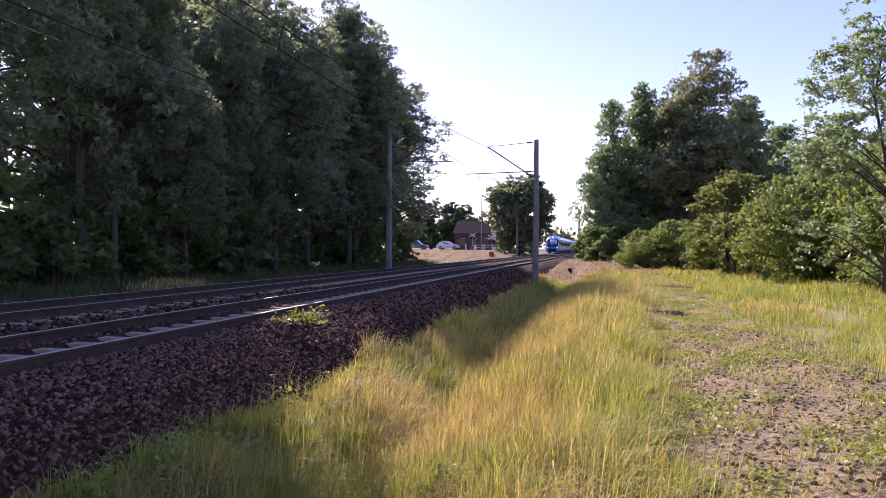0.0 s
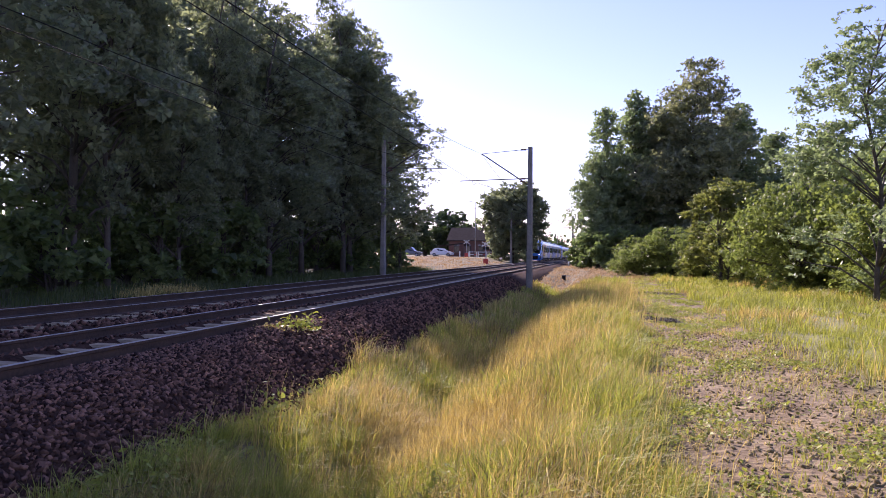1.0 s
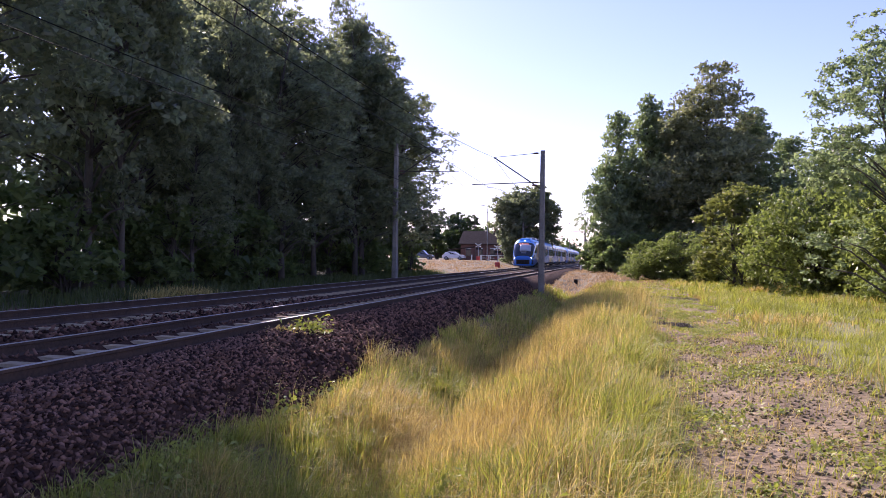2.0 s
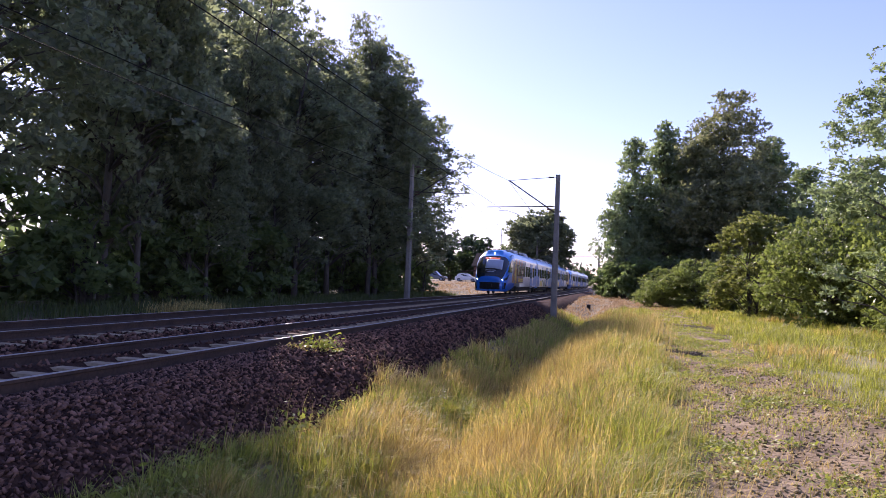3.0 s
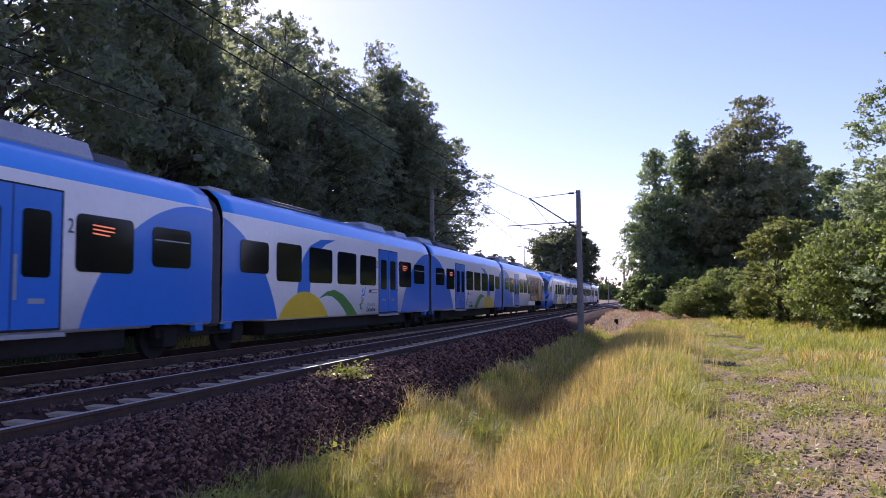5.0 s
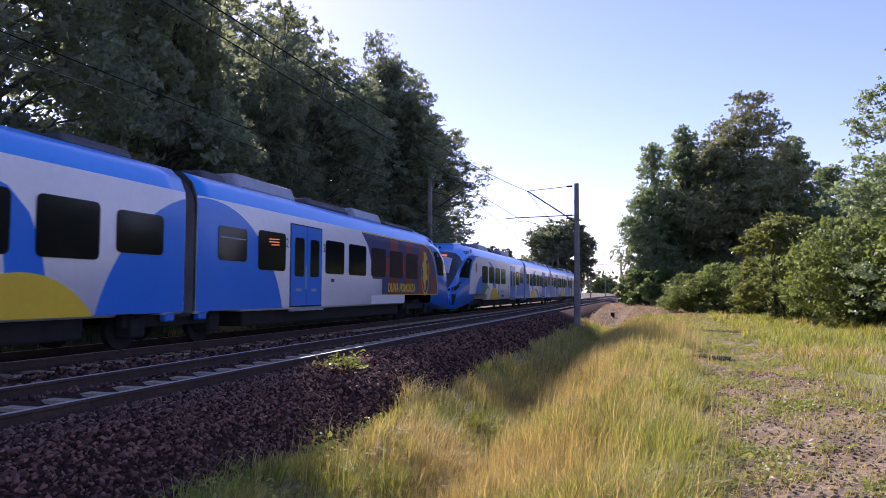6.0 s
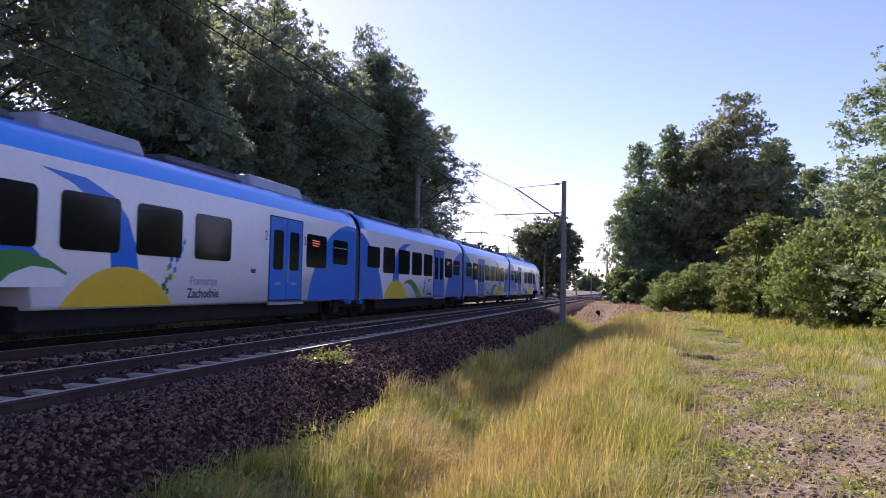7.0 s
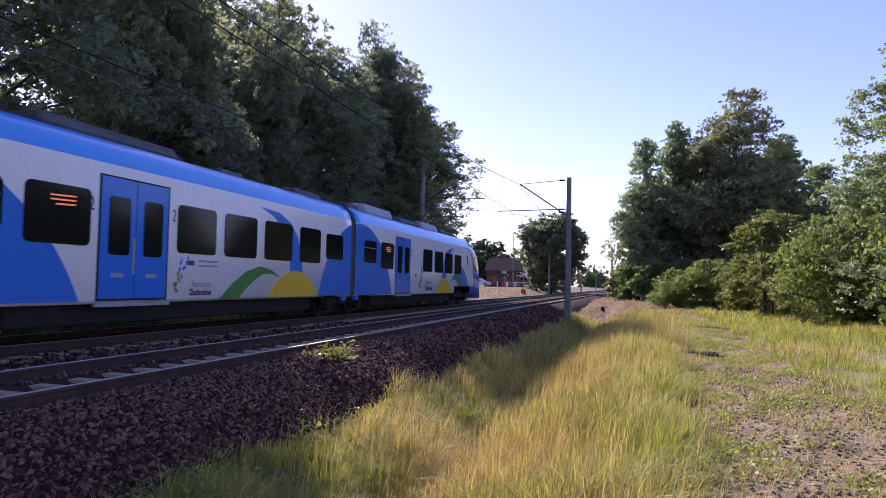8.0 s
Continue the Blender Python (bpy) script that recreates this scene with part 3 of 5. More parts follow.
def nose_panel(at, way, s0, s1, x0, x1, proud=0.014):
    """A thin panel lying on the upper face of the nose, from s0 to s1 behind the tip and x0 to x1 across."""
    bm = bmesh.new()
    rows = []
    for s in np.linspace(s0, s1, 6):
        ring = ring_at(float(s), 0.75)[3:] + [(0.0, float(np.interp(s, NOSE_S, NOSE_TOP)))]
        wide = ring[0][0]
        xs_, zs_ = [q[0] for q in ring[::-1]], [q[1] for q in ring[::-1]]
        rows.append([bm.verts.new((x, at(float(s)) - way * proud, float(np.interp(min(abs(x), wide), xs_, zs_)) + proud * 0.6)) for x in np.linspace(x0, x1, 9)])
    for a, b in zip(rows, rows[1:]):
        for k in range(8):
            bm.faces.new((a[k], a[k + 1], b[k + 1], b[k])).smooth = True
    r = bmesh.ops.extrude_face_region(bm, geom=bm.faces[:])
    for v in r["geom"]:
        if isinstance(v, bmesh.types.BMVert):
            v.co.y += way * (proud + 0.004)
            v.co.z -= proud * 0.6
    bmesh.ops.recalc_face_normals(bm, faces=bm.faces)
    return bm


def loft(stations, k0, k1, cap=(False, False)):
    """Skin between cross-sections, from the section's point k0 to k1 on both sides (k1 = 99: over the roof)."""
    bm = bmesh.new()
    rows = []
    for y, ring in stations:
        full = ring + [(-a, b) for a, b in ring[::-1]]
        rows.append([bm.verts.new((a, y, b)) for a, b in full])
    n = len(rows[0])
    h = len(SECTION)
    for a, b in zip(rows, rows[1:]):
        for k in range(n):
            side = k if k < h else n - 2 - k
            if k == n - 1:
                keep = k0 == 0
            elif k == h - 1:
                keep = k1 == 99
            else:
                keep = k0 <= side < k1
            if keep:
                f = bm.faces.new((a[k], a[(k + 1) % n], b[(k + 1) % n], b[k]))
                f.smooth = True
    if cap[0]:
        bm.faces.new(rows[0])
    if cap[1]:
        bm.faces.new(rows[-1])
    loose = [v for v in bm.verts if not v.link_faces]
    bmesh.ops.delete(bm, geom=loose, context="VERTS")
    bmesh.ops.recalc_face_normals(bm, faces=bm.faces)
    c = sum((f.normal.dot(f.calc_center_median() - Vector((0, (stations[0][0] + stations[-1][0]) / 2, 1.9))) for f in bm.faces))
    if c < 0:
        bmesh.ops.reverse_faces(bm, faces=bm.faces)
    return bm


def decal(poly, side=1, proud=0.006, nose=None, step=0.5):
    """A thin panel that follows the car's side: poly in metres along and up, proud of the body. nose: (tip, direction) of an end car."""
    bm = bmesh.new()
    f = bm.faces.new([bm.verts.new((0, u, z)) for u, z in poly])
    us = [p[0] for p in poly]
    zs = [p[1] for p in poly]
    cuts = [(Vector((0, u, 0)), Vector((0, 1, 0))) for u in np.arange(min(us) + step, max(us), step)] if nose else []
    cuts += [(Vector((0, 0, z)), Vector((0, 0, 1))) for z in ([1.6, 2.1, 2.5, 3.02] if nose else [3.02]) if min(zs) < z < max(zs)]
    for co, no in cuts:
        bmesh.ops.bisect_plane(bm, geom=bm.verts[:] + bm.edges[:] + bm.faces[:], plane_co=co, plane_no=no)
    for v in bm.verts:
        s = abs(v.co.y - nose[0]) if nose else 9
        x = nose_x(s, v.co.z) if s < 3.9 else float(np.interp(v.co.z, [q[1] for q in SECTION], [q[0] for q in SECTION]) if v.co.z > 3.0 else HALF)
        v.co.x = side * (x + proud)
    r = bmesh.ops.extrude_face_region(bm, geom=bm.faces[:])
    for v in r["geom"]:
        if isinstance(v, bmesh.types.BMVert):
            v.co.x -= side * (proud + 0.004)
    bmesh.ops.triangulate(bm, faces=[f for f in bm.faces if len(f.verts) > 4])
    bmesh.ops.recalc_face_normals(bm, faces=bm.faces)
    return bm


def rounded(u0, u1, z0, z1, r=0.11):
    out = []
    for cu, cz, a0 in ((u1 - r, z1 - r, 0), (u0 + r, z1 - r, 90), (u0 + r, z0 + r, 180), (u1 - r, z0 + r, 270)):
        out += [(cu + r * math.cos(radians(a0 + a)), cz + r * math.sin(radians(a0 + a))) for a in (0, 30, 60, 90)]
    return out


def disc(cu, cz, r, lo, u0=-99, u1=99, hi=3.19, n=40):
    """The part of a circle above lo and between u0 and u1."""
    a, b = max(u0, cu - math.sqrt(max(0, r * r - (lo - cz) ** 2))), min(u1, cu + math.sqrt(max(0, r * r - (lo - cz) ** 2)))
    arc = [(u, min(hi, max(lo, cz + math.sqrt(max(0, r * r - (u - cu) ** 2))))) for u in np.linspace(b, a, n)]
    arc = [(float(u), float(z)) for u, z in arc]
    return [(a, lo), (b, lo)] + [p for p in arc if p[1] > lo + 0.004]


def lettering(words, size, mat, parent, u, z, side=1, shear=0.0, wide=1.0, bold=0.0, name="lettering", label=""):
    cu = bpy.data.curves.new(name, "FONT")
    cu.body, cu.size, cu.shear, cu.offset, cu.extrude = words, size, shear, bold, 0.002
    ob = new(name, cu)
    bpy.context.view_layer.update()
    me = bpy.data.meshes.new_from_object(ob.evaluated_get(bpy.context.evaluated_depsgraph_get()))
    bpy.data.objects.remove(ob)
    # written along the side: reading direction is +y on the right-hand side
    q = Matrix(((0, 0, side, side * (HALF + 0.012)), (side * wide, 0, 0, u), (0, 1, 0, z), (0, 0, 0, 1)))
    me.transform(q)
    me.materials.clear()
    return mesh_part(name, me, mat, parent, label)


def mirror(poly, ln):
    return [(ln - u, z) for u, z in poly[::-1]]


SWOOSH = [(3.75, 1.42), (3.85, 1.9), (4.1, 2.4), (4.5, 2.75), (5.2, 2.98), (6.2, 3.03), (5.5, 2.85), (5.1, 2.65), (4.75, 2.3), (4.55, 1.9), (4.5, 1.4)]
CRESCENT = [(5.05, 1.30), (5.6, 1.50), (6.15, 1.56), (6.8, 1.42), (7.4, 1.13), (7.92, 0.79), (7.1, 0.79), (6.8, 1.0), (6.4, 1.22), (6.0, 1.36), (5.6, 1.39)]


def moved(poly, d):
    return [(u + d, z) for u, z in poly]


def roof_box(car, y0, y1, z1, half, mat, name, label=""):
    bm = boxed(-half, half, y0, y1, 3.74, z1, 0.09)
    for v in bm.verts:
        if v.co.z > z1 - 0.12:
            v.co.x *= 0.86
    return part(name, bm, mat, car, label)


def wheelset(car, y):
    for s in (-0.75, 0.75):
        bm = bmesh.new()
        bmesh.ops.create_cone(bm, cap_ends=True, segments=20, radius1=0.42, radius2=0.42, depth=0.13, matrix=Matrix.Translation((s, y, 0.42 + DROP)) @ Matrix.Rotation(radians(90), 4, "Y"))
        part("wheel", bm, M_TDARK, car)


def bogie(car, yc):
    bm = boxed(-1.12, -0.95, yc - 1.6, yc + 1.6, 0.42, 0.66, 0.03)
    box(bm, 0.95, 1.12, yc - 1.6, yc + 1.6, 0.42, 0.66, 0.03)
    box(bm, -1.1, 1.1, yc - 0.3, yc + 0.3, 0.40, 0.78, 0.03)
    for s in (-1, 1):
        for o in (-1.25, 1.25):
            box(bm, s * 1.0 - 0.2, s * 1.0 + 0.2, yc + o - 0.2, yc + o + 0.2, 0.24, 0.62, 0.04)
    bmesh.ops.translate(bm, verts=bm.verts, vec=(0, 0, DROP))
    part("bogie", bm, M_TDARK, car, "dark bogie frame with axle boxes")
    wheelset(car, yc - 1.25), wheelset(car, yc + 1.25)


def end_car(unit, y, back, wrapped):
    """An end car with its cab; back: the nose is at the far end."""
    tip = y + LA if back else y
    way = -1 if back else 1

    def at(u):
        return tip + way * u

    def poly(p):
        q = [(at(u), z) for u, z in p]
        return q[::-1] if back else q

    lows = [(3.9, 1.1), (7.38, 1.1), (7.44, 0.75), (11.0, 0.75), (19.2, 0.75), (19.25, 1.06), (20.5, 1.06), (20.55, 0.75), (LA - 0.2, 0.75)]
    st = [(at(s), ring_at(s, lo)) for s, lo in lows]
    car = part("car_body", loft(st, 0, 4, (False, True)), M_TWHITE, unit, "white car side")
    part("roof", loft(st, 4, 99, (False, True)), M_TSKY, car, "bright blue roof edge")
    nst = [(at(s), ring_at(s, 0.75)) for s in NOSE_S]
    part("cab_shell", loft(nst[:2], 0, 99, (True, False)), M_TBLUE, car, "blue rounded cab front")
    part("cab_side", loft(nst[1:], 0, 4), M_TBLUE, car, "blue cab side")
    screen = part("windscreen", loft(nst[1:7], 4, 99), M_TSCREEN, car, "raked dark windscreen")
    part("sun_blind", nose_panel(at, way, 0.46, 1.17, -0.48, 0.92), M_BLIND, screen, "pale grey sun blind")
    for x0, x1, s0 in ((-0.42, -0.18, 0.33), (-0.12, 0.40, 0.33), (-0.30, 0.30, 0.24)):
        part("number_bar", nose_panel(at, way, s0, s0 + 0.045, x0, x1), M_TGREY, screen)
    for x0, x1 in ((-0.62, -0.34), (-0.28, 0.60)):
        part("destination_display", nose_panel(at, way, 1.22, 1.36, x0, x1), M_LED, screen, "amber destination display")
    part("wiper", nose_panel(at, way, 0.42, 0.455, -0.55, 0.55, 0.03), M_TDARK, screen)
    part("cab_roof", loft(nst[6:], 4, 99), M_TSKY, car, "blue sloping cab roof")
    nz = (tip, way)
    for side in (1, -1):
        if wrapped:
            edge = [(2.85, 1.12), (2.95, 1.7), (3.2, 2.3), (3.6, 2.75), (4.2, 3.05), (4.9, 3.17)]
            part("wrap_edge", decal(poly([(2.78, 1.1)] + [(u - 0.09, z + 0.05) for u, z in edge] + [(11.9, 3.21), (11.9, 3.14), (10.05, 3.14)] + [(9.6, 1.5), (9.6, 1.1)]), side, 0.004, nz), M_TYELLOW, car, "yellow border line")
            part("blue_front", decal(poly([(3.3, 3.21), (3.3, 2.4), (3.6, 2.78), (4.2, 3.06), (4.9, 3.16), (5.4, 3.214)]), side, 0.0025, nz), M_TBLUE, car)
            back_edge = [(9.95, 1.12), (9.95, 1.66), (10.9, 1.66), (11.0, 2.2), (11.35, 2.75), (11.9, 3.16)]
            part("wrap_panel", decal(poly([(2.85, 1.14)] + edge[1:] + back_edge[::-1]), side, 0.007, nz), M_TNAVY, car, "navy and maroon checked wrap")
            for i in range(9):
                for j in range(3):
                    if (i + j) % 2:
                        continue
                    u0, z0 = 3.0 + i * 0.88, 1.16 + j * 0.66
                    u1 = min(u0 + 0.88, 9.9)
                    lim = float(np.interp(z0 + 0.6, [1.12, 1.7, 2.3, 2.75, 3.05], [2.9, 3.0, 3.25, 3.75, 4.4]))
                    u0 = max(u0, lim)
                    if u1 - u0 > 0.15:
                        part("wrap_check", decal(poly([(u0, z0), (u1, z0), (u1, z0 + 0.655), (u0, z0 + 0.655)]), side, 0.010, nz), M_TMAROON, car)
            # crest: a plain yellow standing shape in a ring of leaves
            crest = [(4.66, 1.32), (4.84, 1.28), (4.90, 1.55), (5.06, 1.75), (5.02, 2.05), (5.10, 2.3), (4.98, 2.55), (4.96, 2.72), (5.02, 2.92), (4.90, 2.85), (4.82, 2.95), (4.74, 2.85), (4.60, 2.92), (4.60, 2.76), (4.42, 2.66), (4.46, 2.56), (4.64, 2.55), (4.52, 2.3), (4.56, 2.05), (4.38, 1.85), (4.46, 1.7), (4.66, 1.72)]
            part("crest", decal(poly(crest), side, 0.014, nz), M_TYELLOW, car, "plain yellow emblem")
            for q in range(-13, 14):
                if abs(q) < 1:
                    continue
                a = radians(270 + q * 9.4)
                cu, cz = 4.72 + 0.52 * math.cos(a), 1.95 + 0.82 * math.sin(a)
                part("crest_leaf", decal(poly([(cu - 0.05, cz), (cu, cz - 0.075), (cu + 0.05, cz), (cu, cz + 0.075)]), side, 0.014, nz), M_TYELLOW, car)
            u = (at(9.4) if back else at(6.4)) if side > 0 else (at(6.4) if back else at(9.4))
            lettering("DUMA POMORZA", 0.44, M_TYELLOW, car, u, 1.22, side, 0.25, 0.92, 0.012, "slogan", "yellow slogan lettering")
            part("sill_plate", decal(poly([(7.5, 0.80), (11.0, 0.80), (11.0, 1.09), (7.5, 1.09)]), side, 0.005), M_TWHITE, car)
        else:
            part("blue_front", decal(poly([(3.4, 3.21), (3.4, 2.55), (3.65, 2.8), (4.4, 3.12), (5.4, 3.215)]), side, 0.004, nz), M_TBLUE, car)
            part("white_front", decal(poly([(2.8, 1.10), (3.95, 1.12), (3.95, 2.93), (3.65, 2.8), (3.2, 2.3), (2.92, 1.7)]), side, 0.006, nz), M_TWHITE, car)
            part("blue_dome", decal(poly(disc(6.1, 0.0, 2.15, 1.12)), side, 0.005), M_TBLUE, car)
            part("green_dome", decal(poly([(5.75, 1.12)] + [(6.05, 1.4), (6.5, 1.62), (7.1, 1.70), (7.7, 1.56), (8.1, 1.36), (7.95, 1.12)]), side, 0.008), M_TGREEN, car)
            part("white_dome", decal(poly([(6.7, 1.12), (6.95, 1.32), (7.35, 1.45), (7.8, 1.42), (8.1, 1.3), (8.0, 1.12)]), side, 0.010), M_TWHITE, car)
            part("yellow_sun", decal(poly(disc(9.45, -0.43, 1.93, 0.79)), side, 0.012), M_TYELLOW, car)
            part("blue_swoosh", decal(poly(mirror(SWOOSH, 13.65)), side, 0.005), M_TBLUE, car)
            region_mark(car, at(11.55) if (way > 0) == (side > 0) else at(12.75), side, 0.90, 1.5)
            part("crest_print", decal(poly([(4.35, 2.35), (4.55, 2.25), (4.62, 2.6), (4.5, 2.85), (4.3, 2.75)]), side, 0.008), M_TMAROON, car)
        # cab roof vents, window and lamps
        for u0, u1 in ((2.35, 3.15), (3.4, 3.95)):
            for q in range(4):
                part("vent_slat", decal(poly([(u0, 3.20 + 0.13 * (u0 - 2.35) + q * 0.04), (u1, 3.20 + 0.13 * (u1 - 2.35) + q * 0.04), (u1, 3.222 + 0.13 * (u1 - 2.35) + q * 0.04), (u0, 3.222 + 0.13 * (u0 - 2.35) + q * 0.04)]), side, 0.008, nz, 0.3), M_TDARK, car)
        # raised line of the cab crease, its highlight put in as lighter blue
        part("crease_highlight", decal(poly([(0.35, 1.52), (1.3, 1.60), (2.4, 1.78), (2.4, 1.795), (1.3, 1.625), (0.35, 1.55)]), side, 0.012, nz, 0.25), M_TSKY, car)
        part("cab_window", decal(poly([(0.95, 1.96), (2.72, 1.96), (2.98, 2.45), (3.45, 2.98), (2.7, 3.02), (2.0, 2.78), (1.4, 2.42)]), side, 0.008, nz, 0.25), M_TGLASS, car, "dark cab side window")
        bm = bmesh.new()
        bmesh.ops.create_uvsphere(bm, u_segments=12, v_segments=8, radius=0.065, matrix=Matrix.Translation((side * 1.02, at(0.13), 1.34)))
        part("headlamp", bm, M_LAMP if not back and unit is UNITS[0] else M_TGLASS, car, "round headlamp")
        part("headlamp_housing", decal(poly([(0.10, 1.24), (0.5, 1.30), (0.95, 1.50), (1.25, 1.72), (0.95, 1.70), (0.45, 1.52), (0.12, 1.40)]), side, 0.008, nz, 0.15), M_TDARK, car, "dark wedge-shaped lamp housing")
        part("intake_side", decal(poly([(0.01, 0.55), (0.30, 0.58), (0.52, 1.10), (0.01, 1.10)]), side, 0.008, nz, 0.1), M_TDARK, car, "black side of the front intake")
        # windows and doors
        wins = [(5.85, 7.3), (7.75, 9.2), (9.65, 11.05), (11.55, 13.0), (13.4, 14.75)] if wrapped else [(5.97, 7.41), (7.9, 9.33), (9.8, 11.22), (11.7, 13.13)]
        for u0, u1 in wins:
            film = wrapped and u1 < 11.2
            part("window", decal(poly(rounded(u0, u1, 1.74, 2.72)), side, 0.02), M_WRAPGLASS if film else M_TGLASS, car, "dark window under printed film" if film else "dark tinted window")
        common(car, poly, at, side, 15.05, 16.9, (17.22, 18.6), (19.13, 20.32), way)
        part("blue_arc", decal(poly(disc(20.65, -0.31, 3.5, 0.80, -9, LA - 0.21)), side, 0.004), M_TBLUE, car)
    bm = bmesh.new()
    box(bm, -0.82, 0.82, *sorted((at(-0.03), at(0.2))), 0.54, 1.12, 0.04)
    part("intake_grille", bm, M_TDARK, car, "black front intake grille")
    part("coupler", boxed(-0.22, 0.22, *sorted((at(-0.27), at(0.3))), 0.72, 0.98, 0.03), M_TDARK, car, "automatic coupler")
    bm = boxed(-0.85, 0.85, *sorted((at(1.55), at(4.4))), 3.10, 3.90, 0.10)
    for v in bm.verts:
        if v.co.z > 3.5:
            d = abs(v.co.y - tip)
            v.co.y += way * 0.75 * (d < 3) - way * 0.3 * (d > 3)
            v.co.x *= 0.8
            v.co.z -= 0.10 * (d < 3)
    part("roof_fairing", bm, M_TSKY, car, "blue roof fairing over the cab")
    bm = bmesh.new()
    bmesh.ops.create_uvsphere(bm, u_segments=10, v_segments=6, radius=0.06, matrix=Matrix.Translation((0, at(2.02), 3.56)))
    part("top_lamp", bm, M_LAMP if not back and unit is UNITS[0] else M_TGLASS, car, "top headlamp")
    for u0, u1, z1, hf, mat in ((4.4, 7.6, 4.02, 0.85, M_TROOF), (8.2, 10.9, 4.18, 0.8, M_TGREY), (11.6, 14.6, 4.06, 0.9, M_TROOF), (15.3, 18.4, 4.20, 0.8, M_TGREY), (18.6, 19.6, 4.1, 0.6, M_TROOF)):
        roof_box(car, *sorted((at(u0), at(u1))), z1 - 0.05, hf * 0.92, mat, "roof_unit", "roof equipment housing")
    part("underframe", boxed(-1.15, 1.15, *sorted((at(7.4), at(18.8))), 0.38, 0.82, 0.05), M_TDARK, car, "dark underframe equipment")
    bogie(car, at(5.1))
    return car


def common(car, poly, at, side, d0, d1, led, small, way):
    """A double door with its windows and digits, the window with a display, and the small window beside the gangway."""
    part("door_frame", decal(poly([(d0 - 0.05, 0.80), (d1 + 0.05, 0.80), (d1 + 0.05, 3.02), (d0 - 0.05, 3.02)]), side, 0.006), M_TDARK, car)
    m = (d0 + d1) / 2
    for a, b in ((d0, m - 0.012), (m + 0.012, d1)):
        part("door_leaf", decal(poly([(a, 0.84), (b, 0.84), (b, 2.99), (a, 2.99)]), side, 0.012), M_TBLUE, car, "blue sliding door leaf")
        part("door_glass", decal(poly(rounded(a + 0.16, b - 0.2, 1.62, 2.66, 0.08)), side, 0.02), M_TGLASS, car)
        part("door_sign", decal(poly([(a + 0.3, 1.22), (b - 0.3, 1.22), (b - 0.3, 1.30), (a + 0.3, 1.30)]), side, 0.016), M_PRINTGREY, car)
    part("door_edge", decal(poly([(m + 0.03, 1.28), (m + 0.08, 1.28), (m + 0.08, 1.95), (m + 0.03, 1.95)]), side, 0.03), M_TGREY, car, "grey door grab rail")
    part("door_step", decal(poly([(d0 - 0.1, 0.70), (d1 + 0.1, 0.70), (d1 + 0.1, 0.77), (d0 - 0.1, 0.77)]), side, 0.05), M_TGREY, car, "grey door step")
    for u in (d0 - 0.30, d1 + 0.13):
        un = at(u) if way > 0 else at(u) - 0.17
        lettering("2", 0.34, M_PRINT, car, un if side > 0 else un + 0.17, 2.36, side, 0, 0.85, 0, "class_digit")
    part("window", decal(poly(rounded(*led, 1.74, 2.70)), side, 0.02), M_TGLASS, car, "dark tinted window")
    for k in range(3):
        part("side_display", decal(poly([(led[0] + 0.36, 2.52 - k * 0.07), (led[1] - 0.5 - 0.12 * (k == 2), 2.50 - k * 0.07), (led[1] - 0.5 - 0.12 * (k == 2), 2.525 - k * 0.07), (led[0] + 0.36, 2.545 - k * 0.07)]), side, 0.024), M_LED, car, "orange route display")
    part("window", decal(poly(rounded(*small, 1.90, 2.66)), side, 0.02), M_TGLASS, car, "dark tinted window")
    part("window_bar", decal(poly([(small[0] + 0.06, 2.40), (small[1] - 0.06, 2.40), (small[1] - 0.06, 2.425), (small[0] + 0.06, 2.425)]), side, 0.024), M_TGREY, car)
    part("small_plate", decal(poly([(d0 - 0.95, 1.50), (d0 - 0.72, 1.50), (d0 - 0.72, 1.60), (d0 - 0.95, 1.60)]), side, 0.008), M_PRINT, car)


def region_mark(car, u, side, z=0.86, k0=1.0):
    """The printed region's name with a scatter of small coloured tiles."""
    lettering("Pomorze", 0.19 * k0, M_PRINTGREY, car, u, z + 0.19 * k0, side, 0, 1.0, 0, "region_name", "grey lettering")
    lettering("Zachodnie", 0.19 * k0, M_PRINT, car, u - 0.08 * side, z + 0.02, side, 0, 1.0, 0.003, "region_name", "dark lettering")
    r2 = random.Random(4)
    for k in range(16):
        f = k / 15
        du = (-0.62 + 0.25 * f + (0.13 if k % 2 else 0) * (0.5 + f)) * side * k0
        dz = 0.02 + 0.72 * f * k0 + (0.18 * (1 - f) if k % 3 == 0 else 0)
        a, b = u + du, z + dz
        part("mark_tile", decal([(a, b), (a + 0.05 * k0, b + 0.02 * k0), (a + 0.05 * k0, b + 0.09 * k0), (a, b + 0.07 * k0)], side, 0.014), (M_TGREEN, M_TYELLOW, M_TBLUE, M_TSKY)[min(3, int(f * 4 + r2.uniform(-0.4, 0.4)) if 0 <= int(f * 4 + 0) else 0)], car)
    for k in range(2 if k0 == 1.0 else 0):
        a = u + 0.25 * side
        part("print_line", decal([(min(a, a + 0.7 * side), z + 0.62 + 0.10 * k), (max(a, a + 0.7 * side), z + 0.62 + 0.10 * k), (max(a, a + 0.7 * side), z + 0.66 + 0.10 * k), (min(a, a + 0.7 * side), z + 0.66 + 0.10 * k)], side, 0.014), M_PRINTGREY, car)


